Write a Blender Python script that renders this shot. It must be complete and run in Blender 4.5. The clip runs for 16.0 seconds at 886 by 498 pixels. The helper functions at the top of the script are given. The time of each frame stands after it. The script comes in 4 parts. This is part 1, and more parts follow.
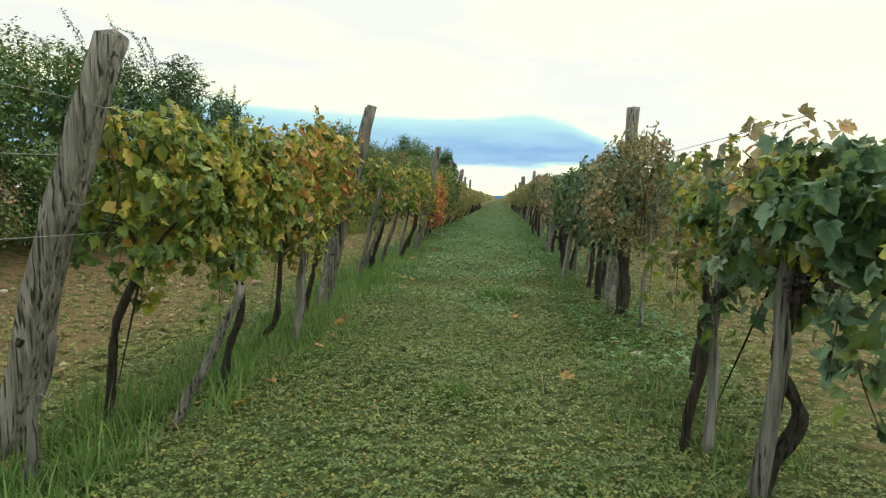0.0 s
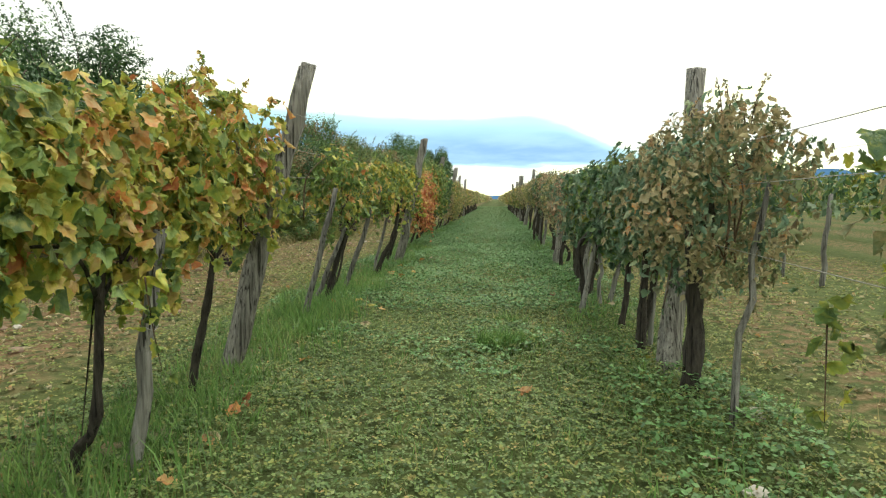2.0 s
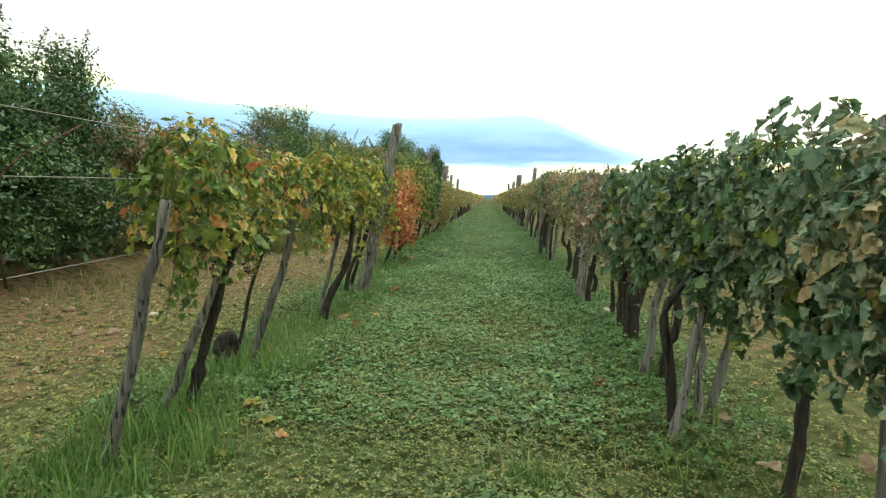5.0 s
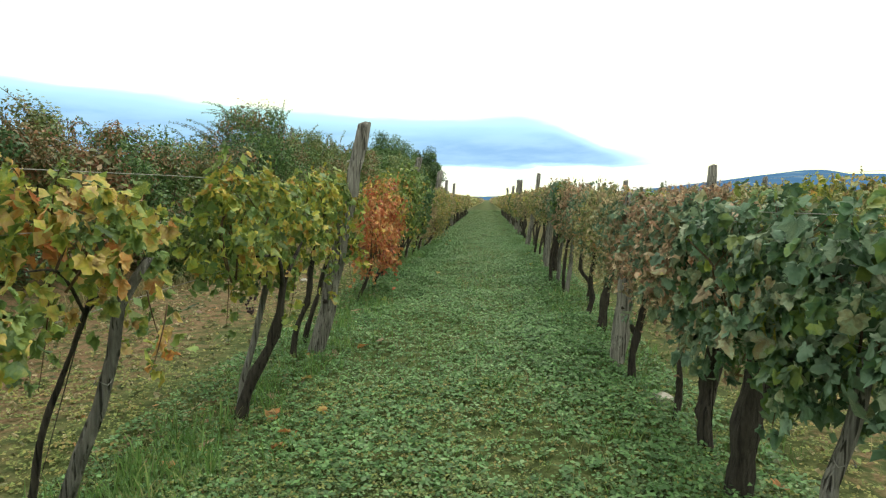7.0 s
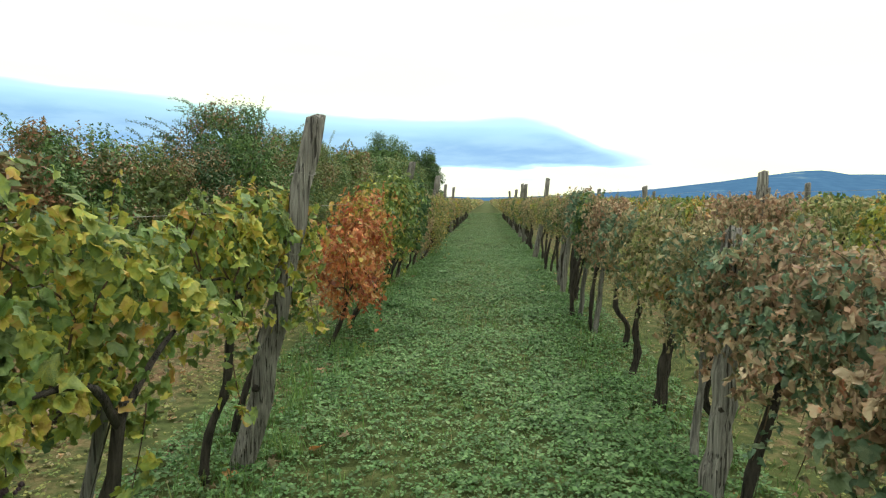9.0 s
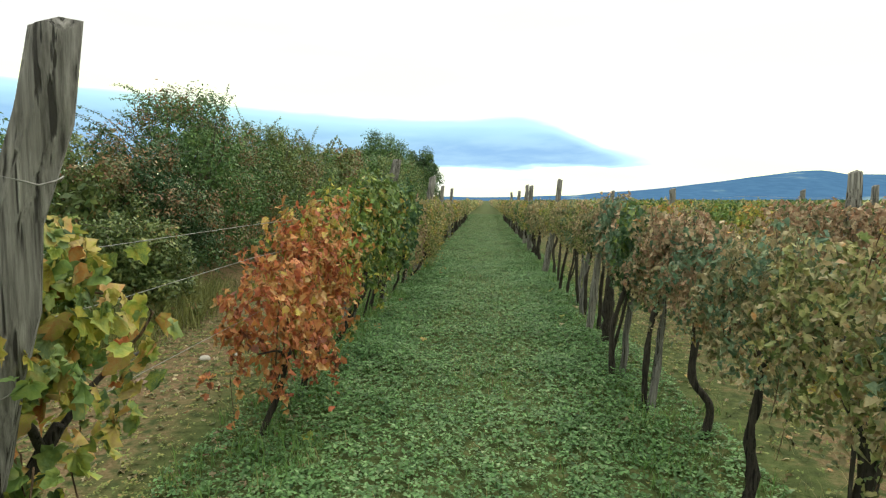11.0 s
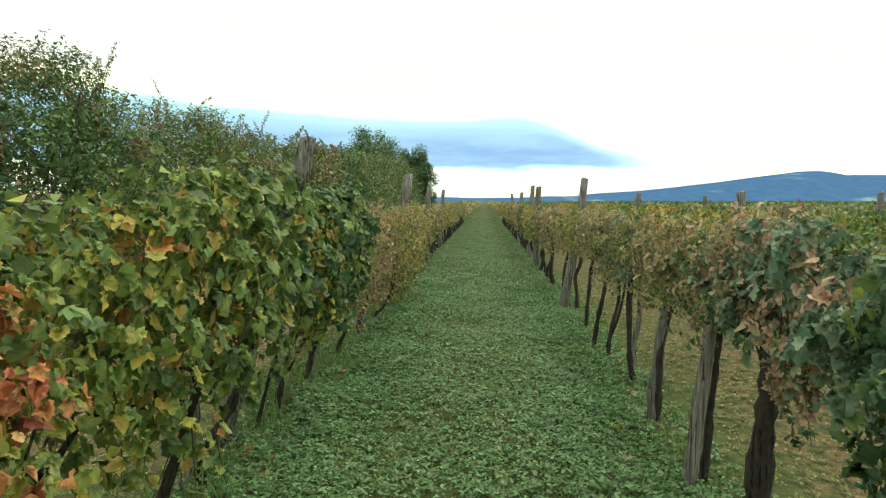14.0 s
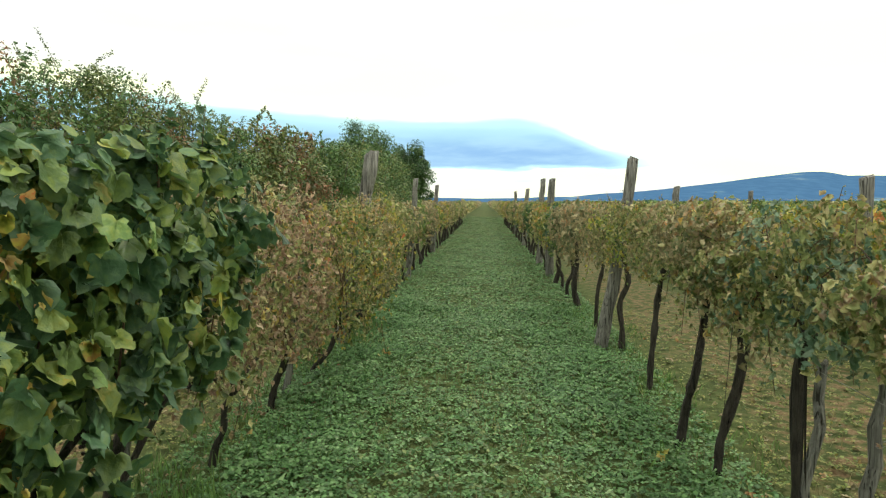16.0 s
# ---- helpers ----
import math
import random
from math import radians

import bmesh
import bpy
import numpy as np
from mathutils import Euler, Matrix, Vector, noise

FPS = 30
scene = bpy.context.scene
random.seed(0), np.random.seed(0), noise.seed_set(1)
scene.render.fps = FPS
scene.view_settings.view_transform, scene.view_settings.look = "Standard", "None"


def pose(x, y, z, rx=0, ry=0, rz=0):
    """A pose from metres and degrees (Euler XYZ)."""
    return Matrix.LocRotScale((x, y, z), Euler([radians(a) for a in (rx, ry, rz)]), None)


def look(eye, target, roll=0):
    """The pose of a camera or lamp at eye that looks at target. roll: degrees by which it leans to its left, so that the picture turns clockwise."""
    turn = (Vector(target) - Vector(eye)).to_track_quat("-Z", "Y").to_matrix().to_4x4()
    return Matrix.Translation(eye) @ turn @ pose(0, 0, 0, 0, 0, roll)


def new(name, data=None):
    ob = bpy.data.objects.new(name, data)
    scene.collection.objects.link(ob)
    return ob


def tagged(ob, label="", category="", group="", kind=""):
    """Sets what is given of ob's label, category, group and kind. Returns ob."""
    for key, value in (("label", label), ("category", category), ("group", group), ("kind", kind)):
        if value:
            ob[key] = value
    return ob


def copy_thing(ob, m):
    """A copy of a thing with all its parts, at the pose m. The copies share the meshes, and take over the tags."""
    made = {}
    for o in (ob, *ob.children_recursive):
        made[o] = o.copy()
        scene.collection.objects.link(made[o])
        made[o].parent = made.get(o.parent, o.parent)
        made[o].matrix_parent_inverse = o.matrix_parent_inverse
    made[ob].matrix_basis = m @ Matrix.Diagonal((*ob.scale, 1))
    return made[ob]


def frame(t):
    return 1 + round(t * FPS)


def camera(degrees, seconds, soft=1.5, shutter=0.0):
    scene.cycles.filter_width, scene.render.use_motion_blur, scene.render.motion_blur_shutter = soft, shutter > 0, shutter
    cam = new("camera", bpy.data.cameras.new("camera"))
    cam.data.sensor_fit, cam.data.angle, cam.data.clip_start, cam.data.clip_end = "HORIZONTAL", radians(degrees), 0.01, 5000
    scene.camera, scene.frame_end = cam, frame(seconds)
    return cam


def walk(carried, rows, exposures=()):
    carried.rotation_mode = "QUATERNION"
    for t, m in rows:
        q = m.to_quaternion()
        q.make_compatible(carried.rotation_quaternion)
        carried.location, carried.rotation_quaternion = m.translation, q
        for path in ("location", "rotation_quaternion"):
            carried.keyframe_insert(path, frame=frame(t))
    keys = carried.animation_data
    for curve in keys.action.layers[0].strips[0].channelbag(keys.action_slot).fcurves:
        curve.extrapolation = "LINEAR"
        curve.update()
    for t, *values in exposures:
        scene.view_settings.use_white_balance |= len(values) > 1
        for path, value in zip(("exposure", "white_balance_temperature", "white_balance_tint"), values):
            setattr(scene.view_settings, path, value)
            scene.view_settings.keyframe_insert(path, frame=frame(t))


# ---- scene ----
cam = camera(72.0, 16.0, soft=1.25)
PATH = [  # seconds, x, y, z, pitch, yaw
    (0.0, -0.080, 0.000, 1.029, -4.72, 5.31),
    (0.5, -0.079, 0.531, 1.039, -4.71, 5.26),
    (1.0, -0.080, 1.010, 1.053, -4.71, 5.20),
    (1.5, -0.089, 1.433, 1.062, -4.72, 5.10),
    (2.0, -0.107, 1.883, 1.055, -4.72, 4.95),
    (2.5, -0.128, 2.356, 1.036, -4.75, 4.81),
    (3.0, -0.144, 2.805, 1.041, -4.79, 4.71),
    (5.5, -0.185, 5.123, 1.195, -4.76, 4.29),
    (6.0, -0.190, 5.658, 1.247, -4.69, 4.22),
    (6.5, -0.197, 6.143, 1.308, -4.64, 4.17),
    (7.0, -0.214, 6.598, 1.367, -4.65, 4.14),
    (7.5, -0.242, 7.021, 1.422, -4.66, 4.12),
    (8.0, -0.267, 7.482, 1.473, -4.62, 4.12),
    (8.5, -0.287, 7.960, 1.516, -4.58, 4.12),
    (9.0, -0.306, 8.428, 1.550, -4.58, 4.11),
    (11.5, -0.395, 11.221, 1.686, -4.59, 4.04),
    (12.0, -0.419, 11.852, 1.719, -4.59, 4.02),
    (12.5, -0.450, 12.547, 1.748, -4.61, 3.96),
    (13.0, -0.447, 13.180, 1.764, -4.61, 3.91),
    (13.5, -0.400, 13.809, 1.767, -4.56, 3.89),
    (14.0, -0.345, 14.483, 1.757, -4.53, 3.88),
    (14.5, -0.311, 15.154, 1.741, -4.52, 3.85),
    (15.0, -0.301, 15.889, 1.709, -4.52, 3.84),
    (15.5, -0.310, 16.752, 1.664, -4.52, 3.88),
    (16.0, -0.345, 17.693, 1.640, -4.47, 3.92),
]
walk(cam, [(t, pose(x, y, z, 90 + pitch, 0, yaw)) for t, x, y, z, pitch, yaw in PATH],
     exposures=((0.0, -0.20), (0.5, 0.02), (1.0, 0.1), (1.6, 0.14), (3.2, 0.14), (5.5, 0.1), (8.5, 0.0), (16.0, 0.0)))

# ---- world and sun: bright overcast, blue cloud bank low ahead and to the left ----
world = bpy.data.worlds.new("overcast_sky")
scene.world = world
world.use_nodes = True
SUN_AZ, SUN_EL = 35.0, 62.0          # degrees right of the rows' direction, above the horizon


def link(nt, a, b):
    nt.links.new(a, b)


def math_node(nt, op, a, b=None, c=None):
    n = nt.nodes.new("ShaderNodeMath")
    n.operation = op
    for i, v in enumerate((a, b, c)):
        if v is None:
            continue
        if isinstance(v, (int, float)):
            n.inputs[i].default_value = v
        else:
            link(nt, v, n.inputs[i])
    return n.outputs[0]


def smooth(nt, v, lo, hi):
    n = nt.nodes.new("ShaderNodeMapRange")
    n.interpolation_type = "SMOOTHSTEP"
    link(nt, v, n.inputs["Value"])
    n.inputs["From Min"].default_value, n.inputs["From Max"].default_value = lo, hi
    return n.outputs["Result"]


def mix_colour(nt, fac, a, b, mode="MIX"):
    n = nt.nodes.new("ShaderNodeMix")
    n.data_type, n.blend_type = "RGBA", mode
    for sock, v in ((n.inputs[0], fac), (n.inputs[6], a), (n.inputs[7], b)):
        if isinstance(v, (int, float)):
            sock.default_value = v
        elif isinstance(v, tuple):
            sock.default_value = (*v, 1)
        else:
            link(nt, v, sock)
    return n.outputs[2]


def noise_node(nt, vec, scale, detail=3.0, rough=0.55):
    n = nt.nodes.new("ShaderNodeTexNoise")
    n.inputs["Scale"].default_value, n.inputs["Detail"].default_value, n.inputs["Roughness"].default_value = scale, detail, rough
    if vec is not None:
        link(nt, vec, n.inputs["Vector"])
    return n.outputs["Fac"]


def build_sky():
    nt = world.node_tree
    bg = nt.nodes["Background"]
    sky = nt.nodes.new("ShaderNodeTexSky")
    sky.sky_type, sky.sun_disc = "NISHITA", False
    sky.sun_elevation, sky.sun_rotation = radians(SUN_EL), radians(SUN_AZ)
    tc = nt.nodes.new("ShaderNodeTexCoord")
    sep = nt.nodes.new("ShaderNodeSeparateXYZ")
    link(nt, tc.outputs["Generated"], sep.inputs[0])
    el = math_node(nt, "MULTIPLY", math_node(nt, "ARCSINE", sep.outputs[2]), 57.2958)
    az = math_node(nt, "MULTIPLY", math_node(nt, "ARCTAN2", sep.outputs[0], sep.outputs[1]), 57.2958)
    # long flat streaks of cloud
    mp = nt.nodes.new("ShaderNodeMapping")
    mp.inputs["Scale"].default_value = (1, 1, 5)
    link(nt, tc.outputs["Generated"], mp.inputs["Vector"])
    n1 = noise_node(nt, mp.outputs[0], 3.0, 4)
    n2 = noise_node(nt, mp.outputs[0], 9.0, 5)
    wob = math_node(nt, "MULTIPLY", math_node(nt, "SUBTRACT", n1, 0.5), 1.8)
    # and its top climbs to the left
    climb = math_node(nt, "MULTIPLY", math_node(nt, "SUBTRACT", 1.0, smooth(nt, az, -40.0, -10.0)), -1.8)
    elw = math_node(nt, "ADD", math_node(nt, "ADD", el, wob), climb)
    top = math_node(nt, "SUBTRACT", 1.0, smooth(nt, elw, 5.6, 9.4))
    # the bank's top sinks to the right
    fall = smooth(nt, az, 2.0, 15.0)
    top2 = math_node(nt, "SUBTRACT", 1.0, smooth(nt, math_node(nt, "ADD", elw, math_node(nt, "MULTIPLY", fall, 4.2)), 6.4, 8.4))
    low = smooth(nt, math_node(nt, "ADD", el, math_node(nt, "MULTIPLY", math_node(nt, "SUBTRACT", n2, 0.5), 1.6)), 2.7, 3.6)
    side = math_node(nt, "SUBTRACT", 1.0, smooth(nt, az, 9.0, 19.0))
    bank = math_node(nt, "MULTIPLY", math_node(nt, "MULTIPLY", math_node(nt, "MULTIPLY", top, top2), low), side)
    low_streak = math_node(nt, "MULTIPLY", smooth(nt, n2, 0.55, 0.7), math_node(nt, "SUBTRACT", 1.0, smooth(nt, el, 1.5, 3.0)))
    low_white = mix_colour(nt, smooth(nt, n1, 0.38, 0.62), (0.85, 0.87, 0.80), (1.15, 1.18, 0.755))
    high_white = mix_colour(nt, smooth(nt, n1, 0.38, 0.62), (0.84, 0.87, 0.84), (1.14, 1.17, 0.93))
    white = mix_colour(nt, smooth(nt, el, 20.0, 45.0), low_white, high_white)
    blue = mix_colour(nt, smooth(nt, n2, 0.35, 0.65), (0.24, 0.45, 0.72), (0.34, 0.57, 0.78))
    blue = mix_colour(nt, smooth(nt, elw, 4.6, 7.4), blue, (0.44, 0.74, 0.80))
    rim = mix_colour(nt, smooth(nt, bank, 0.3, 0.9), (0.52, 0.82, 0.80), blue)
    cloud = mix_colour(nt, smooth(nt, bank, 0.01, 0.4), white, rim)
    cloud = mix_colour(nt, math_node(nt, "MULTIPLY", low_streak, 0.5), cloud, (0.55, 0.74, 0.80))
    clear = mix_colour(nt, 1.0, sky.outputs[0], (0.1, 0.1, 0.1), "MULTIPLY")
    link(nt, mix_colour(nt, 0.94, clear, cloud), bg.inputs[0])
    bg.inputs[1].default_value = 1.32


build_sky()
sun = new("sun", bpy.data.lights.new("sun", "SUN"))
sun.data.energy, sun.data.angle, sun.data.color = 1.2, radians(25), (1.0, 0.95, 0.86)
_d = Vector((math.sin(radians(SUN_AZ)) * math.cos(radians(SUN_EL)), math.cos(radians(SUN_AZ)) * math.cos(radians(SUN_EL)), math.sin(radians(SUN_EL))))
sun.matrix_world = look(_d * 60, (0, 0, 0))


# ---- materials ----
def material(name):
    m = bpy.data.materials.new(name)
    m.use_nodes = True
    nt = m.node_tree
    return m, nt, nt.nodes["Principled BSDF"], nt.nodes["Material Output"]


def ramp(nt, fac, stops, constant=False):
    n = nt.nodes.new("ShaderNodeValToRGB")
    cr = n.color_ramp
    cr.interpolation = "CONSTANT" if constant else "LINEAR"
    while len(cr.elements) < len(stops):
        cr.elements.new(0.5)
    for e, (p, c) in zip(cr.elements, stops):
        e.position, e.color = p, (*c, 1)
    link(nt, fac, n.inputs[0])
    return n.outputs[0]


def bump(nt, bsdf, height, strength, dist=0.01):
    b = nt.nodes.new("ShaderNodeBump")
    b.inputs["Strength"].default_value, b.inputs["Distance"].default_value = strength, dist
    link(nt, height, b.inputs["Height"])
    link(nt, b.outputs[0], bsdf.inputs["Normal"])


def leaf_material(name, stops, rough=0.5, through_light=0.3, mottling=34.0, second=None, shine=0.5, blotch=0.7, crinkle=0.0, vary=0.68, gain=1.14):
    """Leaves: a colour for each leaf from the ramp, mottled with a second tint in blotches."""
    m, nt, bsdf, out = material(name)
    geo, info = nt.nodes.new("ShaderNodeNewGeometry"), nt.nodes.new("ShaderNodeObjectInfo")
    r = math_node(nt, "FRACT", math_node(nt, "ADD", geo.outputs["Random Per Island"], info.outputs["Random"]))
    tc = nt.nodes.new("ShaderNodeTexCoord")
    big = noise_node(nt, tc.outputs["Object"], 2.2, 2)
    fine = noise_node(nt, tc.outputs["Object"], mottling, 3)
    r2 = math_node(nt, "ADD", math_node(nt, "MULTIPLY", r, 0.72), math_node(nt, "MULTIPLY", smooth(nt, big, 0.3, 0.7), 0.28))
    # each leaf turns from one tint to the next in blotches
    r3 = math_node(nt, "ADD", r2, math_node(nt, "MULTIPLY", math_node(nt, "SUBTRACT", fine, 0.52), blotch))
    col = ramp(nt, r3, stops)
    col = mix_colour(nt, math_node(nt, "MULTIPLY", smooth(nt, fine, 0.50, 0.68), 0.42), col, second or stops[-1][1])
    hsv = nt.nodes.new("ShaderNodeHueSaturation")
    link(nt, col, hsv.inputs["Color"])
    link(nt, math_node(nt, "ADD", gain - 0.5 * vary, math_node(nt, "MULTIPLY", math_node(nt, "FRACT", math_node(nt, "MULTIPLY", r, 7.31)), vary)), hsv.inputs["Value"])
    if crinkle:
        bump(nt, bsdf, noise_node(nt, tc.outputs["Object"], 55.0, 2), crinkle, 0.012)
    link(nt, hsv.outputs[0], bsdf.inputs["Base Color"])
    bsdf.inputs["Roughness"].default_value = rough
    bsdf.inputs["Specular IOR Level"].default_value = shine
    tr = nt.nodes.new("ShaderNodeBsdfTranslucent")
    link(nt, hsv.outputs[0], tr.inputs[0])
    mx = nt.nodes.new("ShaderNodeMixShader")
    mx.inputs[0].default_value = through_light
    link(nt, bsdf.outputs[0], mx.inputs[1])
    link(nt, tr.outputs[0], mx.inputs[2])
    link(nt, mx.outputs[0], out.inputs[0])
    return m


def wood_material(name, dark, light, stretch=(14, 14, 1.2), rough=0.85, moss=None):
    m, nt, bsdf, out = material(name)
    tc, info = nt.nodes.new("ShaderNodeTexCoord"), nt.nodes.new("ShaderNodeObjectInfo")
    mp = nt.nodes.new("ShaderNodeMapping")
    mp.inputs["Scale"].default_value = stretch
    link(nt, tc.outputs["Object"], mp.inputs["Vector"])
    grain = noise_node(nt, mp.outputs[0], 5.0, 6, 0.65)
    patch = noise_node(nt, tc.outputs["Object"], 3.0, 3)
    col = ramp(nt, grain, [(0.3, dark), (0.52, tuple(0.5 * (a + b) for a, b in zip(dark, light))), (0.75, light)])
    col = mix_colour(nt, math_node(nt, "MULTIPLY", smooth(nt, patch, 0.45, 0.7), 0.5), col, moss or dark)
    split = nt.nodes.new("ShaderNodeMapping")
    split.inputs["Scale"].default_value = (stretch[0] * 2.4, stretch[1] * 2.4, stretch[2] * 0.22)
    link(nt, tc.outputs["Object"], split.inputs["Vector"])
    crack = smooth(nt, noise_node(nt, split.outputs[0], 3.0, 2, 0.4), 0.33, 0.42)
    col = mix_colour(nt, crack, tuple(0.7 * c for c in dark), col)
    hsv = nt.nodes.new("ShaderNodeHueSaturation")
    link(nt, col, hsv.inputs["Color"])
    link(nt, math_node(nt, "ADD", 0.8, math_node(nt, "MULTIPLY", info.outputs["Random"], 0.4)), hsv.inputs["Value"])
    link(nt, hsv.outputs[0], bsdf.inputs["Base Color"])
    bsdf.inputs["Roughness"].default_value = rough
    bump(nt, bsdf, math_node(nt, "ADD", grain, crack), 1.0, 0.02)
    return m


GREEN, DARK, LIME, YELLOW = (0.13, 0.20, 0.055), (0.065, 0.125, 0.055), (0.25, 0.31, 0.06), (0.48, 0.40, 0.08)
ORANGE, RED, RUST, BROWN, DRY = (0.52, 0.24, 0.07), (0.46, 0.12, 0.06), (0.32, 0.15, 0.085), (0.27, 0.18, 0.115), (0.52, 0.42, 0.28)
BLUEGREEN, PALE = (0.13, 0.225, 0.15), (0.32, 0.39, 0.25)
LEAF = {
    "yellow": leaf_material("leaf_yellow_green", [(0.0, DARK), (0.2, GREEN), (0.36, (0.22, 0.28, 0.08)), (0.5, LIME), (0.66, (0.36, 0.36, 0.06)), (0.78, YELLOW), (0.9, (0.44, 0.30, 0.10)), (0.97, ORANGE)], second=(0.40, 0.34, 0.06), crinkle=0.5, gain=1.24),
    "gold": leaf_material("leaf_gold", [(0.0, DARK), (0.18, GREEN), (0.38, LIME), (0.55, YELLOW), (0.70, (0.46, 0.34, 0.14)), (0.86, ORANGE), (0.96, RED)], second=(0.40, 0.29, 0.09), crinkle=0.5, gain=1.26),
    "green": leaf_material("leaf_green", [(0.0, DARK), (0.28, GREEN), (0.5, (0.140, 0.240, 0.070)), (0.64, (0.220, 0.310, 0.090)), (0.8, LIME), (0.9, YELLOW), (0.98, ORANGE)], second=LIME, crinkle=0.5, gain=1.12),
    "deep": leaf_material("leaf_deep_green", [(0.0, (0.045, 0.100, 0.050)), (0.35, (0.085, 0.170, 0.085)), (0.65, GREEN), (0.85, LIME), (0.96, YELLOW)], second=GREEN, crinkle=0.4, gain=1.12),
    "blue": leaf_material("leaf_blue_green", [(0.0, DARK), (0.3, BLUEGREEN), (0.55, (0.16, 0.23, 0.14)), (0.72, PALE), (0.86, (0.28, 0.25, 0.13)), (0.95, BROWN), (0.99, YELLOW)], second=BLUEGREEN, crinkle=0.5, gain=1.12),
    "red": leaf_material("leaf_red_orange", [(0.0, (0.18, 0.07, 0.05)), (0.18, (0.42, 0.12, 0.06)), (0.38, (0.50, 0.19, 0.09)), (0.58, ORANGE), (0.76, (0.54, 0.35, 0.17)), (0.92, YELLOW)], second=(0.48, 0.22, 0.1), crinkle=0.6, gain=1.20),
    "brown": leaf_material("leaf_brown", [(0.0, (0.081, 0.098, 0.043)), (0.2, (0.141, 0.176, 0.086)), (0.4, (0.222, 0.196, 0.103)), (0.58, (0.302, 0.255, 0.146)), (0.76, (0.423, 0.372, 0.232)), (0.88, (0.403, 0.265, 0.154)), (0.97, ORANGE)], second=(0.333, 0.245, 0.137), rough=0.6, crinkle=0.7, gain=1.42),
    "rose": leaf_material("leaf_rose_brown", [(0.0, (0.111, 0.087, 0.052)), (0.2, (0.163, 0.175, 0.095)), (0.38, (0.264, 0.155, 0.104)), (0.56, (0.355, 0.252, 0.173)), (0.74, (0.437, 0.359, 0.242)), (0.88, (0.427, 0.291, 0.190)), (0.97, (0.437, 0.165, 0.095))], second=(0.366, 0.233, 0.147), rough=0.6, crinkle=0.7, gain=1.42),
    "olive": leaf_material("leaf_olive", [(0.0, DARK), (0.22, (0.137, 0.170, 0.059)), (0.46, (0.235, 0.260, 0.100)), (0.66, (0.411, 0.370, 0.184)), (0.82, BROWN), (0.92, YELLOW), (0.98, ORANGE)], second=(0.284, 0.260, 0.109), rough=0.6, crinkle=0.7, gain=1.42),
}
SHRUB = {
    "green": leaf_material("shrub_green", [(0.0, (0.031, 0.081, 0.028)), (0.5, (0.073, 0.138, 0.044)), (0.85, (0.135, 0.218, 0.067)), (1.0, (0.207, 0.252, 0.078))], second=(0.052, 0.115, 0.039), through_light=0.18, vary=0.95, gain=1.42),
    "olive": leaf_material("shrub_olive", [(0.0, (0.052, 0.092, 0.033)), (0.5, (0.114, 0.161, 0.056)), (0.8, (0.186, 0.218, 0.067)), (0.95, (0.249, 0.138, 0.067))], second=(0.135, 0.138, 0.056), through_light=0.18, vary=0.95, gain=1.42),
    "russet": leaf_material("shrub_russet", [(0.0, (0.052, 0.081, 0.033)), (0.35, (0.114, 0.127, 0.056)), (0.65, (0.207, 0.127, 0.067)), (0.95, (0.290, 0.115, 0.067))], second=(0.166, 0.115, 0.056), through_light=0.18, vary=0.95, gain=1.42),
    "dark": leaf_material("shrub_dark", [(0.0, (0.021, 0.058, 0.022)), (0.6, (0.047, 0.098, 0.039)), (1.0, (0.093, 0.161, 0.067))], second=(0.031, 0.069, 0.033), through_light=0.18, vary=0.95, gain=1.42),
}
CLOVER = leaf_material("clover_leaf", [(0.0, (0.05, 0.12, 0.04)), (0.4, (0.10, 0.205, 0.07)), (0.75, (0.155, 0.285, 0.105)), (0.97, (0.26, 0.35, 0.18))], second=(0.09, 0.195, 0.075), through_light=0.2, shine=0.35, vary=0.9, gain=1.2)
CLOVER_OLIVE = leaf_material("olive_clover_leaf", [(0.0, (0.06, 0.12, 0.04)), (0.4, (0.125, 0.20, 0.065)), (0.75, (0.20, 0.28, 0.095)), (0.97, (0.31, 0.34, 0.15))], second=(0.15, 0.19, 0.065), through_light=0.2, shine=0.35, vary=0.8, gain=1.0)
CLOVER_DRY = leaf_material("dry_clover_leaf", [(0.0, (0.10, 0.16, 0.05)), (0.4, (0.19, 0.24, 0.07)), (0.75, (0.28, 0.27, 0.09)), (0.97, (0.34, 0.22, 0.10))], second=(0.24, 0.22, 0.08), through_light=0.2, shine=0.2)
GRASS = leaf_material("grass_blade", [(0.0, (0.08, 0.17, 0.045)), (0.5, (0.14, 0.26, 0.07)), (0.85, (0.22, 0.32, 0.10)), (0.98, (0.38, 0.33, 0.16))], second=(0.14, 0.25, 0.07))
RUSH = leaf_material("olive_rush_blade", [(0.0, (0.10, 0.13, 0.04)), (0.5, (0.20, 0.22, 0.07)), (1.0, (0.32, 0.30, 0.11))], second=(0.22, 0.22, 0.08))
STRAW = leaf_material("dry_grass_blade", [(0.0, (0.14, 0.17, 0.07)), (0.5, (0.28, 0.26, 0.12)), (1.0, (0.42, 0.34, 0.18))], second=(0.3, 0.25, 0.12))
POST_WOOD = wood_material("weathered_post_wood", (0.05, 0.046, 0.042), (0.45, 0.435, 0.41), stretch=(12, 12, 0.45), moss=(0.10, 0.095, 0.085))
STAKE_WOOD = wood_material("grey_stake_wood", (0.055, 0.053, 0.05), (0.40, 0.39, 0.375), stretch=(11, 11, 0.5), moss=(0.10, 0.097, 0.09))
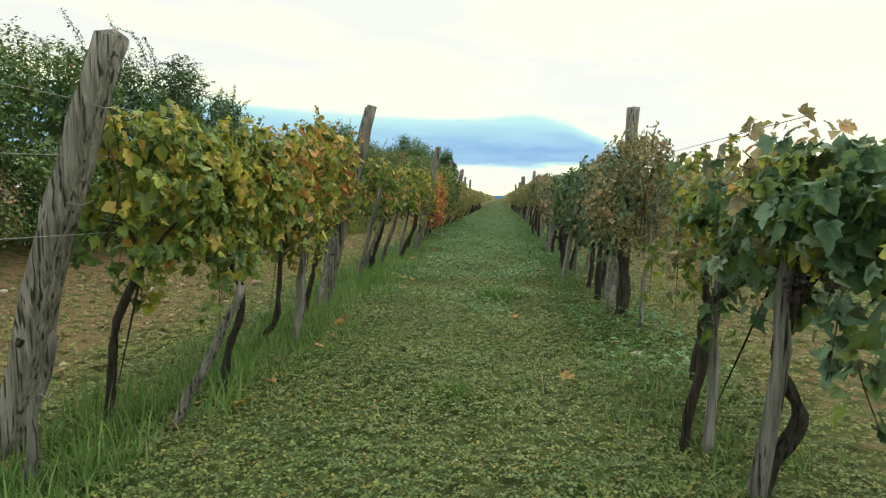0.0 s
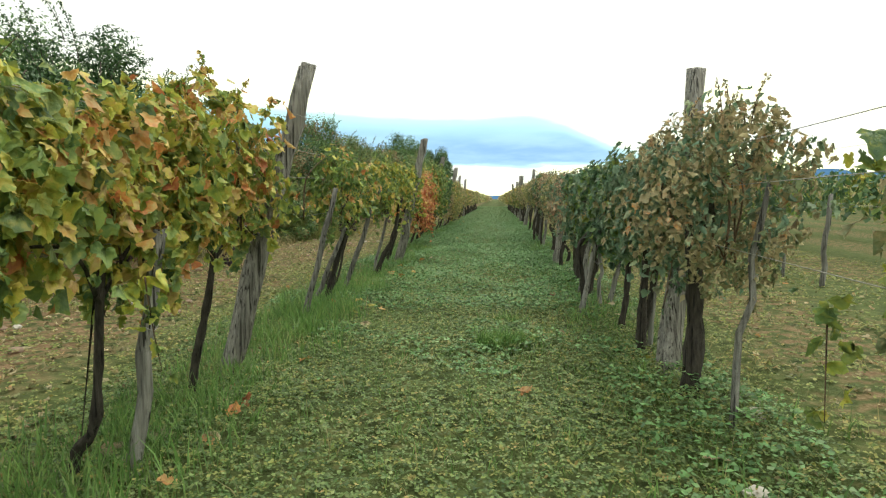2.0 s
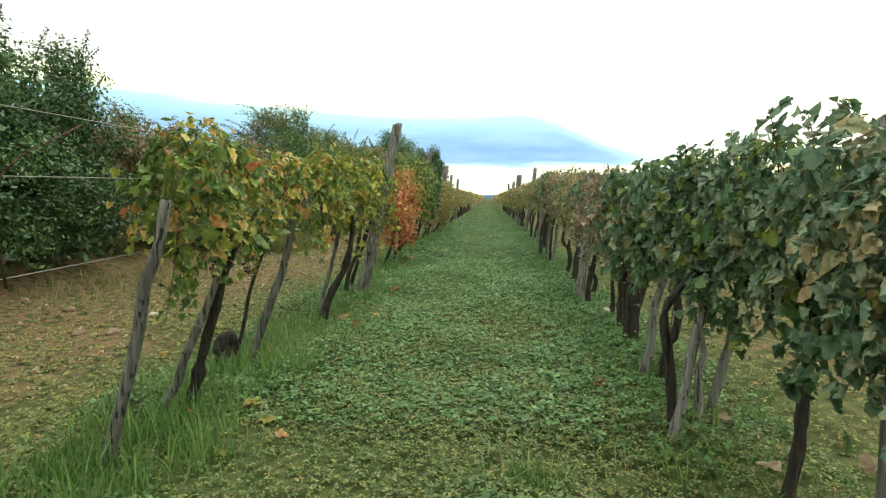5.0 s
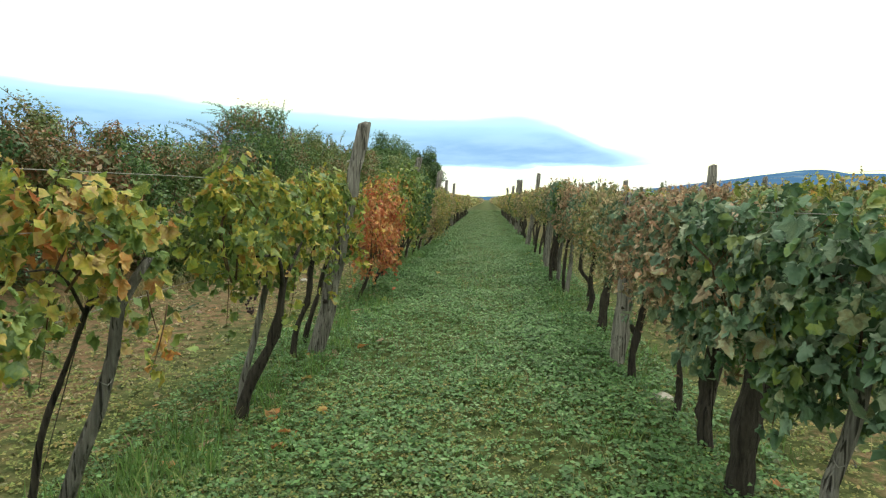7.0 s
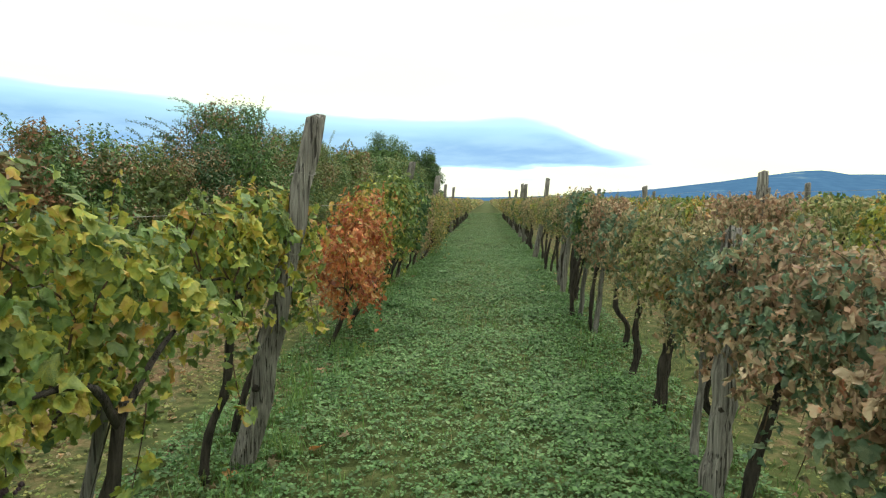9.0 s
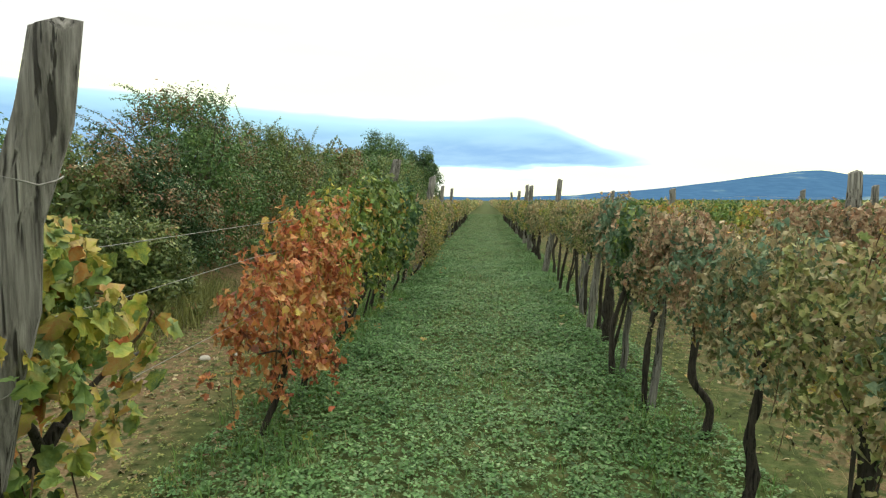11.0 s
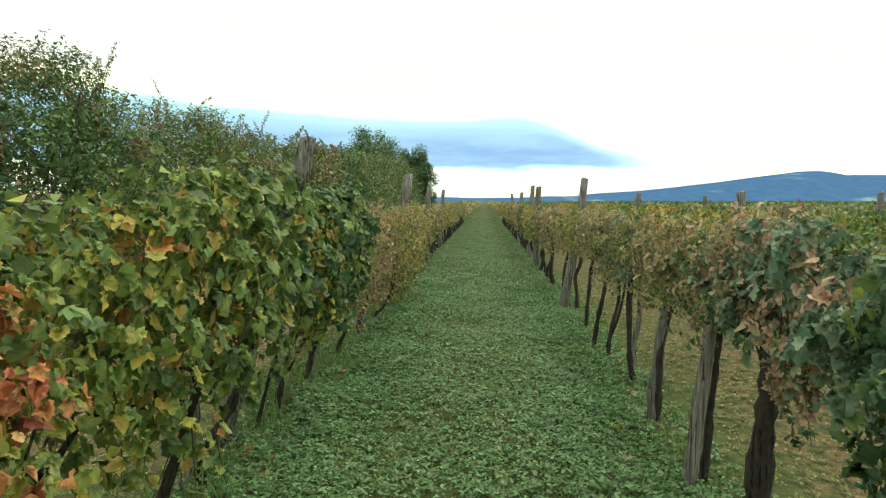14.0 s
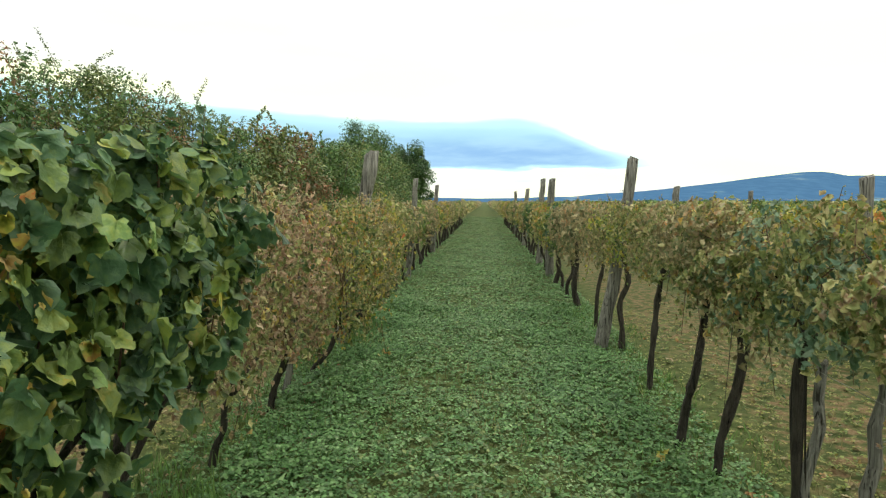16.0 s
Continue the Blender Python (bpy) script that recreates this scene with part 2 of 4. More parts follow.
BARK = wood_material("vine_bark", (0.011, 0.009, 0.008), (0.085, 0.073, 0.062), stretch=(10, 10, 2.0), rough=0.95, moss=(0.05, 0.045, 0.04))
CANE = wood_material("cane_bark", (0.07, 0.045, 0.03), (0.22, 0.14, 0.08))
TWIG = wood_material("shrub_bark", (0.07, 0.06, 0.05), (0.2, 0.17, 0.14))


def plain(name, colour, rough, metal=0.0, scale=40.0, vary=0.3):
    m, nt, bsdf, out = material(name)
    tc = nt.nodes.new("ShaderNodeTexCoord")
    n = noise_node(nt, tc.outputs["Object"], scale, 4)
    link(nt, mix_colour(nt, smooth(nt, n, 0.3, 0.7), tuple(c * (1 - vary) for c in colour), colour), bsdf.inputs["Base Color"])
    bsdf.inputs["Roughness"].default_value, bsdf.inputs["Metallic"].default_value = rough, metal
    bump(nt, bsdf, n, 0.4, 0.01)
    return m


WIRE = plain("galvanised_wire", (0.38, 0.37, 0.36), 0.5, 0.6)
STONE = plain("pale_limestone", (0.62, 0.58, 0.52), 0.9, 0, 12)
EARTH_STONE = plain("reddish_stone", (0.36, 0.25, 0.19), 0.95, 0, 14)


def ground_material():
    m, nt, bsdf, out = material("vineyard_soil")
    geo = nt.nodes.new("ShaderNodeNewGeometry")
    sep = nt.nodes.new("ShaderNodeSeparateXYZ")
    link(nt, geo.outputs["Position"], sep.inputs[0])
    x = sep.outputs[0]
    n1, n2 = noise_node(nt, geo.outputs["Position"], 0.9, 4), noise_node(nt, geo.outputs["Position"], 9.0, 6)
    n3 = noise_node(nt, geo.outputs["Position"], 45.0, 4)
    green = ramp(nt, n2, [(0.3, (0.05, 0.065, 0.025)), (0.55, (0.10, 0.13, 0.045)), (0.75, (0.18, 0.17, 0.075))])
    soil = ramp(nt, n3, [(0.25, (0.09, 0.058, 0.035)), (0.5, (0.22, 0.14, 0.08)), (0.75, (0.36, 0.26, 0.165))])
    xw = math_node(nt, "ADD", x, math_node(nt, "MULTIPLY", math_node(nt, "SUBTRACT", n1, 0.5), 1.6))
    left = math_node(nt, "MULTIPLY", math_node(nt, "SUBTRACT", 1.0, smooth(nt, xw, -3.3, -2.4)), smooth(nt, xw, -7.5, -5.6))
    # the worn middle of each aisle beyond the second row
    aisle = math_node(nt, "PINGPONG", math_node(nt, "SUBTRACT", xw, 1.0), 1.375)
    right = math_node(nt, "MULTIPLY", math_node(nt, "MULTIPLY", smooth(nt, xw, 1.2, 1.7), smooth(nt, aisle, 0.3, 1.0)), smooth(nt, n2, 0.42, 0.62))
    both = math_node(nt, "MAXIMUM", math_node(nt, "MULTIPLY", left, smooth(nt, n2, 0.36, 0.58)), math_node(nt, "MULTIPLY", right, 0.9))
    link(nt, mix_colour(nt, both, green, soil), bsdf.inputs["Base Color"])
    bsdf.inputs["Roughness"].default_value = 0.95
    bsdf.inputs["Specular IOR Level"].default_value = 0.15
    bump(nt, bsdf, math_node(nt, "ADD", n2, math_node(nt, "MULTIPLY", n3, 0.5)), 0.9, 0.03)
    return m


def hill_material():
    m, nt, bsdf, out = material("hazed_wooded_hill")
    geo = nt.nodes.new("ShaderNodeNewGeometry")
    mp = nt.nodes.new("ShaderNodeMapping")
    mp.inputs["Scale"].default_value = (1, 0.35, 2.5)
    link(nt, geo.outputs["Position"], mp.inputs["Vector"])
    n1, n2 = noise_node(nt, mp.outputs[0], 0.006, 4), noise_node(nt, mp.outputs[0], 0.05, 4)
    # woods and fields both tinted blue: air haze put into the base colour
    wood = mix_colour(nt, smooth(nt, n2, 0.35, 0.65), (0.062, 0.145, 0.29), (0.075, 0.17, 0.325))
    hazed_fields = mix_colour(nt, smooth(nt, n2, 0.4, 0.6), (0.13, 0.25, 0.36), (0.26, 0.36, 0.42))
    link(nt, mix_colour(nt, smooth(nt, n1, 0.58, 0.68), wood, hazed_fields), bsdf.inputs["Base Color"])
    bsdf.inputs["Roughness"].default_value = 1.0
    bsdf.inputs["Specular IOR Level"].default_value = 0.0
    return m


SOIL, HILL = ground_material(), hill_material()


# ---- mesh tools ----
def mesh_from(name, verts, faces, mat, shade=True):
    me = bpy.data.meshes.new(name)
    verts = np.ascontiguousarray(verts, dtype=np.float32)
    faces = np.ascontiguousarray(faces, dtype=np.int32)
    k = faces.shape[1]
    me.vertices.add(len(verts))
    me.vertices.foreach_set("co", verts.ravel())
    me.loops.add(faces.size)
    me.loops.foreach_set("vertex_index", faces.ravel())
    me.polygons.add(len(faces))
    me.polygons.foreach_set("loop_start", np.arange(0, faces.size, k, dtype=np.int32))
    me.polygons.foreach_set("loop_total", np.full(len(faces), k, dtype=np.int32))
    me.update(calc_edges=True)
    me.polygons.foreach_set("use_smooth", np.full(len(faces), shade))
    if mat:
        me.materials.append(mat)
    return me


def child(name, me, parent, label=""):
    ob = new(name, me)
    ob.parent = parent
    if label:
        ob["label"] = label
    return ob


def own_material(ob, mat):
    ob.material_slots[0].link = "OBJECT"
    ob.material_slots[0].material = mat
    return ob


def thing(name, x, y, z=0.0):
    ob = new(name)
    ob.empty_display_size = 0.1
    ob.location = (x, y, z)
    return ob


def tube(points, radii, sides=8, rough=0.0, rng=None, flat_end=True):
    """Vertices and quads of a tapered, uneven tube along points; ends closed by degenerate quads."""
    pts = np.array(points, float)
    n = len(pts)
    tan = np.gradient(pts, axis=0)
    tan /= np.linalg.norm(tan, axis=1)[:, None] + 1e-9
    ref = np.array([0.0, 1.0, 0.0]) if abs(tan[0, 1]) < 0.8 else np.array([1.0, 0, 0])
    u = np.cross(tan, ref)
    u /= np.linalg.norm(u, axis=1)[:, None] + 1e-9
    v = np.cross(tan, u)
    a = np.linspace(0, 2 * np.pi, sides, endpoint=False)
    rr = np.array(radii, float)[:, None] * np.ones(sides)
    if rough and rng is not None:
        ridge = 1 + rough * rng.normal(size=sides)
        rr = rr * ridge * (1 + 0.5 * rough * rng.normal(size=(n, sides)))
    ring = pts[:, None, :] + rr[..., None] * (np.cos(a)[None, :, None] * u[:, None, :] + np.sin(a)[None, :, None] * v[:, None, :])
    verts = np.concatenate([ring.reshape(-1, 3), pts[:1], pts[-1:]])
    f = []
    for i in range(n - 1):
        for j in range(sides):
            k = (j + 1) % sides
            f.append((i * sides + j, i * sides + k, (i + 1) * sides + k, (i + 1) * sides + j))
    c0, c1 = n * sides, n * sides + 1
    for j in range(0, sides, 2):
        f.append((c0, (j + 2) % sides, j + 1, j))
        e = (n - 1) * sides
        f.append((c1, e + j, e + j + 1, e + (j + 2) % sides))
    return verts, np.array(f)


def join(parts):
    vs, fs, off = [], [], 0
    for v, f in parts:
        vs.append(v)
        fs.append(f + off)
        off += len(v)
    return np.concatenate(vs), np.concatenate(fs)


def spline(points, n):
    """Evenly resampled Catmull-Rom curve through a few points."""
    p = np.array(points, float)
    p = np.vstack([2 * p[0] - p[1], p, 2 * p[-1] - p[-2]])
    t = np.linspace(0, len(p) - 3 - 1e-6, n)
    i = t.astype(int)
    f = (t - i)[:, None]
    a, b, c, d = p[i], p[i + 1], p[i + 2], p[i + 3]
    return 0.5 * (2 * b + (c - a) * f + (2 * a - 5 * b + 4 * c - d) * f ** 2 + (3 * b - a - 3 * c + d) * f ** 3)


def star(points):
    """A leaf outline fanned round the stalk's point: vertices and triangles."""
    pts = np.array([(0.0, 0.08)] + points)
    n = len(points)
    return pts, np.array([(0, i + 1, (i + 1) % n + 1) for i in range(n)])


# half outline of a five-lobed, toothed vine leaf, tip downwards, one wide
_half = [(0.10, 0.19), (0.25, 0.26), (0.35, 0.19), (0.49, 0.13), (0.43, -0.03), (0.47, -0.15), (0.55, -0.30), (0.38, -0.37), (0.30, -0.45), (0.25, -0.62)]
LOBED = star([(0.0, -0.02)] + _half + [(0.0, -0.82)] + [(-x, y) for x, y in reversed(_half)])
_round = [(0.16, 0.25), (0.34, 0.24), (0.45, 0.11), (0.50, -0.06), (0.55, -0.24), (0.42, -0.42), (0.27, -0.55), (0.13, -0.63)]
BROAD = star([(0.0, 0.02)] + _round + [(0.0, -0.76)] + [(-x, y) for x, y in reversed(_round)])
_dry = [(0.24, 0.24), (0.40, 0.02), (0.30, -0.14), (0.42, -0.36), (0.18, -0.58)]
CRISP = star([(0.0, 0.0)] + _dry + [(0.0, -0.78)] + [(-x, y) for x, y in reversed(_dry)])
SIMPLE = star([(0.0, 0.05), (0.36, 0.16), (0.44, -0.3), (0.0, -0.9), (-0.44, -0.3), (-0.36, 0.16)])
BACK = (np.array([(0, 0.3), (0.46, -0.2), (0, -0.8), (-0.46, -0.2)]), np.array([(0, 3, 1), (1, 3, 2)]))
OVAL = (np.array([(0, 0.5), (0.25, 0.02), (0, -0.5), (-0.25, 0.02)]), np.array([(0, 3, 1), (1, 3, 2)]))


def unit(v):
    return v / (np.linalg.norm(v, axis=-1, keepdims=True) + 1e-9)


def leaves(rng, pos, normal, tip, size, shape=LOBED, curl=0.35):
    """Many leaves in one go: at pos, facing normal, hanging along tip; size is the width."""
    t, f = shape
    n = unit(normal)
    d = unit(tip - n * (tip * n).sum(1, keepdims=True))
    s = np.cross(d, n)
    m, k = len(pos), len(t)
    c1 = rng.normal(0.0, curl, (m, 1)) - 0.25 * curl
    c2 = rng.normal(-0.5 * curl, curl, (m, 1))
    c3 = rng.normal(0, 0.6 * curl, (m, 1))
    x, y = t[:, 0][None], t[:, 1][None]
    z = c1 * np.abs(x) * 1.2 + c2 * y ** 2 + c3 * x * y + (0.04 + 0.21 * curl) * np.hypot(x, y) * rng.normal(size=(m, k))
    jag = 1 + 0.09 * rng.normal(size=(m, k))      # torn and toothed rims
    x, y = x * (1 - 0.25 * np.abs(c1)) * jag, y * jag
    v = pos[:, None] + size[:, None, None] * (x[..., None] * s[:, None] - y[..., None] * d[:, None] + z[..., None] * n[:, None])
    return v.reshape(-1, 3), (f[None] + (np.arange(m) * k)[:, None, None]).reshape(-1, 3)


def wave(rng, count=5, lo=1.0, hi=7.0):
    """A smooth random function of one number, about -1 to 1."""
    k, p, a = rng.uniform(lo, hi, count), rng.uniform(0, 6.28, count), rng.uniform(0.4, 1.0, count)
    return lambda q: (np.sin(np.outer(q, k) + p) * a).sum(1) / a.sum() * 1.6


def shoot_path(rng, base, reach, lift, droop, n=9):
    """A young shoot that rises from base and nods over at its end."""
    a = rng.uniform(0, 6.28)
    out = np.array([0.55 * math.cos(a), math.sin(a), 0.0]) * reach
    f = np.linspace(0, 1, n)[:, None]
    return base + out * f ** 1.3 + np.array([0, 0, lift]) * f - np.array([0, 0, droop]) * f ** 3


def canopy(rng, length, low, high, half, count, size, shape=LOBED, curl=0.35, ragged=0.2, shoots=5, hang=4):
    """Foliage of one vine, round the origin's column, along y: leaves on a lumpy wall, leafy shoots above, clumps below.
    Gives the leaves and the shoots' stems."""
    y = rng.uniform(-0.5, 0.5, count) * length * (0.9 + 0.25 * rng.uniform(size=count))
    fz, ft, fx = wave(rng), wave(rng), wave(rng, 6, 3, 9)
    q = rng.beta(1.15, 1.05, count)
    lo, hi = low + ragged * fz(y * 2.0), high + 0.55 * ragged * ft(y * 2.2)
    end = np.abs(2 * y / length) ** 3
    hi, lo = hi - end * rng.uniform(0.06, 0.26), lo + end * rng.uniform(0.0, 0.2)
    z = lo + (hi - lo) * q
    side = np.where(rng.uniform(size=count) < 0.5, -1.0, 1.0)
    w = half * np.sin(np.pi * (0.14 + 0.76 * q)) ** 0.7 * (1 + 0.6 * fx(y * 2 + z * 3 + side))
    depth = 1 - np.abs(rng.normal(0, 0.42, count)).clip(0, 1.3)
    pos = np.stack([side * w * depth, y, z], 1)
    nrm = np.stack([side * 0.9, 0 * y, 0.25 + 0.9 * (q > 0.86)], 1) + rng.normal(0, 0.5, (count, 3))
    ph = rng.uniform(0, 6.28, 4)
    hole = np.sin(6.1 * y + ph[0]) * np.sin(7.3 * z + ph[1]) + 0.7 * np.sin(12 * y - 10 * z + ph[2]) * np.sin(9 * y + 13 * z + ph[3])
    open_to = hole > np.quantile(hole, 0.19)      # gaps in the wall of leaves
    pos, nrm, depth = pos[open_to], nrm[open_to], depth[open_to]
    back = depth < 0.6
    front_p, front_n, front_s, stems = [pos[~back]], [nrm[~back]], [size * rng.uniform(0.5, 1.3, int((~back).sum()))], []
    for _ in range(shoots):                       # young shoots standing out above the wires
        b = np.array([rng.normal(0, 0.08), rng.uniform(-0.45, 0.45) * length, high - 0.14])
        path = shoot_path(rng, b, rng.uniform(0.05, 0.22), rng.uniform(0.16, 0.33), rng.uniform(0.02, 0.16))
        stems.append(path)
        k = int(rng.integers(11, 19))
        f = np.linspace(0.15, 1, k)
        at = np.stack([np.interp(f * 8, np.arange(9), path[:, c]) for c in range(3)], 1)
        sway = np.where(np.arange(k) % 2, 1.0, -1.0)[:, None] * unit(rng.normal(0, 1, (k, 3))) * 0.25 * size
        front_p.append(at + sway)
        front_n.append(np.array([0, 0, 0.6]) + rng.normal(0, 0.7, (k, 3)))
        front_s.append(size * (0.85 - 0.5 * f) * rng.uniform(0.8, 1.2, k))
    for _ in range(hang):                         # clumps that hang below
        b = np.array([rng.normal(0, half * 0.6), rng.uniform(-0.45, 0.45) * length, low + 0.05])
        path = shoot_path(rng, b, 0.08, -rng.uniform(0.14, 0.34), 0.0)
        stems.append(path)
        k = int(rng.integers(9, 20))
        f = rng.uniform(0, 1, k)
        at = np.stack([np.interp(f * 8, np.arange(9), path[:, c]) for c in range(3)], 1)
        front_p.append(at + rng.normal(0, 0.035, (k, 3)))
        front_n.append(rng.normal(0, 0.8, (k, 3)) + np.array([0, 0, 0.2]))
        front_s.append(size * rng.uniform(0.5, 1.1, k))
    fp, fn, fs = np.concatenate(front_p), np.concatenate(front_n), np.concatenate(front_s)

    def hung(nn):
        return np.array([0, 0, -1.0]) + 0.5 * unit(nn) + rng.normal(0, 0.45, nn.shape)
    outer = leaves(rng, fp, fn, hung(fn), fs, shape, curl)
    rest = leaves(rng, pos[back], nrm[back], hung(nrm[back]), size * rng.uniform(0.6, 1.25, int(back.sum())), BACK, curl)
    return *join([outer, rest]), stems


# ---- the large structure: ground and far hills ----
def row_left(y):
    return float(np.interp(y, [0, 5, 9, 12, 18, 24, 60], [-1.70, -1.70, -1.78, -1.8, -2.02, -2.0, -2.0]))


def row_right(y):
    return float(np.interp(y, [0, 5, 9, 12, 18, 24, 60], [0.76, 0.91, 0.88, 0.93, 1.0, 1.08, 1.1]))


def ground_height(x, y):
    bank = np.clip((-x - 4.9) / 2.2, 0, 1)
    bank = bank * bank * (3 - 2 * bank) * 0.45
    near = np.exp(-((x + 0.4) / 9) ** 2)
    bumps = 0.018 * np.sin(2.1 * x + 0.7 * y) + 0.015 * np.sin(1.3 * y - 2.7 * x) + 0.01 * np.sin(5 * x + 3.1 * y)
    return bank + bumps * near


def build_ground():
    xs = np.concatenate([-np.geomspace(1500, 12, 14), np.linspace(-10, 10, 91), np.geomspace(12, 2500, 16)])
    ys = np.concatenate([-np.geomspace(400, 6, 8), np.linspace(-4, 34, 150), np.geomspace(36, 2600, 24)])
    gx, gy = np.meshgrid(xs, ys)
    z = ground_height(gx, gy)
    v = np.stack([gx, gy, z], -1).reshape(-1, 3)
    w = len(xs)
    i = (np.arange(len(ys) - 1)[:, None] * w + np.arange(w - 1)[None]).ravel()
    g = new("ground", mesh_from("ground", v, np.stack([i, i + 1, i + w + 1, i + w], 1), SOIL))
    tagged(g, "grassy vineyard ground with a bare reddish earth strip", "ground", kind="structure")


def build_hills():
    a = np.radians(np.linspace(-75, 75, 260))
    dist, rng = 1500.0, np.random.default_rng(4)
    deg = np.degrees(a)
    # crest height over the horizon, in degrees, by direction to the right of the rows
    crest = np.interp(deg, [-75, -40, -8, -2, 3, 8, 14, 17, 20, 24, 26, 27.4, 28.3, 29.2, 32, 40, 55, 75], [0.5, 0.6, 0.5, 0.30, 0.35, 0.5, 0.95, 1.25, 1.6, 2.13, 2.36, 2.40, 2.28, 2.03, 1.98, 1.6, 1.2, 0.6])
    f = wave(rng, 8, 20, 90)
    crest = crest + 0.035 * f(a)
    rows_n = 10
    v = []
    for r in range(rows_n + 1):
        q = r / rows_n
        d = dist + 700 * q
        h = d * np.tan(np.radians(crest)) * math.sin(q * math.pi / 2) ** 0.8 * (1 + 0.05 * wave(rng, 6, 10, 60)(a) * (q < 0.95))
        v.append(np.stack([np.sin(a) * d, np.cos(a) * d, h - 2 * (r == 0)], 1))
    n = len(a)
    i = (np.arange(rows_n)[:, None] * n + np.arange(n - 1)[None]).ravel()
    # the ridge's blue is distance haze held in HILL's colour
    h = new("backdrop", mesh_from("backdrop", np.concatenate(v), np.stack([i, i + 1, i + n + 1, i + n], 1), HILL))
    tagged(h, "distant wooded ridge beyond the vineyard, its blue air haze painted in", "hill", kind="structure")


build_ground()
build_hills()


# ---- posts, stakes, wires ----
def post(base, top, radius, seed, big=True):
    """A leaning, split and weathered post: body, sawn top, wire loops."""
    rng = np.random.default_rng(seed)
    b, t = np.array(base), np.array(top)
    ob = thing("wooden_post" if big else "wooden_stake", *b)
    n = 12 if big else 8
    f = np.linspace(-0.08, 1, n)[:, None]
    line = (t - b) * f + rng.normal(0, 0.006 if big else 0.009, (n, 3)) * (f > 0)
    bend = np.sin(np.linspace(0, 3.1, n))[:, None] * rng.normal(0, 0.02 if big else 0.01, 3)
    rad = radius * (1.12 - 0.25 * f[:, 0]) * (1 + 0.04 * rng.normal(size=n))
    v, q = tube(line + bend, rad, 14 if big else 8, 0.11 if big else 0.08, rng)
    v[-1] += np.array([0.01, 0, 0.02 * radius / 0.06])
    sides = 14 if big else 8
    ring = slice((n - 1) * sides, n * sides)
    v[ring, 2] += rng.normal(0, 0.012, sides) + 0.25 * (v[ring, 0] - v[ring, 0].mean())
    child("shaft", mesh_from("shaft", v, q, POST_WOOD if big else STAKE_WOOD), ob)
    axis = (t - b) / np.linalg.norm(t - b)
    for k in range(2 if big else 1):
        h = (0.62 + 0.22 * k) * np.linalg.norm(t - b)
        a = np.linspace(0, 2 * np.pi, 13)
        r = radius * 1.14
        loop = axis * h + np.stack([r * np.cos(a), r * np.sin(a), 0.01 * np.sin(3 * a)], 1)
        v, q = tube(loop, np.full(13, 0.0022), 4)
        child("wire_loop", mesh_from("wire_loop", v, q, WIRE), ob, "thin twisted wire tied round the wood")
    if big and seed % 2 == 0:
        v, q = tube([axis * 0.5 + np.array([0, -radius * 0.85, 0]), axis * 0.5 + np.array([0.008, -radius * 1.1, 0.01])], [0.022, 0.016], 8, 0.15, rng)
        child("knot", mesh_from("knot", v, q, BARK), ob, "dark knot in the wood")
    return ob


BIG_POSTS = [  # base x, y, top x, y, height, radius
    (-2.03, 2.17, -1.52, 2.2, 1.63, 0.073), (-1.70, 5.34, -1.27, 5.66, 1.86, 0.056), (-1.71, 11.74, -1.28, 11.86, 2.02, 0.064),
    (-2.23, 18.62, -1.54, 18.6, 2.17, 0.060), (-1.98, 24.3, -1.58, 24.3, 2.17, 0.07), (-2.0, 30.5, -1.8, 30.5, 2.1, 0.07), (-2.0, 37.0, -1.85, 37, 2.15, 0.07),
    (0.92, 5.67, 1.17, 6.05, 1.88, 0.058), (0.84, 11.52, 0.92, 11.58, 1.40, 0.052), (0.90, 18.14, 1.05, 18.14, 1.45, 0.038), (0.94, 24.55, 1.28, 24.62, 2.10, 0.064),
    (1.1, 31.2, 1.12, 31.2, 2.12, 0.08), (1.05, 33.4, 1.12, 33.4, 2.2, 0.07), (1.1, 40.0, 1.2, 40, 2.1, 0.075), (1.1, 47.0, 1.1, 47, 2.1, 0.075),
    (3.75, 11.2, 3.80, 11.2, 1.98, 0.065), (3.75, 17.9, 3.8, 17.9, 1.98, 0.085), (3.75, 24.6, 3.75, 24.6, 1.9, 0.07), (3.75, 31.3, 3.8, 31.3, 1.95, 0.07),
    (3.75, 4.8, 3.85, 4.8, 1.9, 0.065), (6.5, 22.0, 6.5, 22, 1.9, 0.07), (6.5, 34.0, 6.5, 34, 1.9, 0.07), (9.25, 30.0, 9.25, 30, 1.95, 0.07),
]
for i, (x, y, tx, ty, h, r) in enumerate(BIG_POSTS):
    ob = post((x, y, ground_height(x, y)), (tx, ty, h), r, 100 + i)
    tagged(ob, "thick leaning weathered grey wooden vineyard post" if abs(tx - x) > 0.2 else "thick upright weathered grey wooden vineyard post", "post", "main posts of the vine rows")

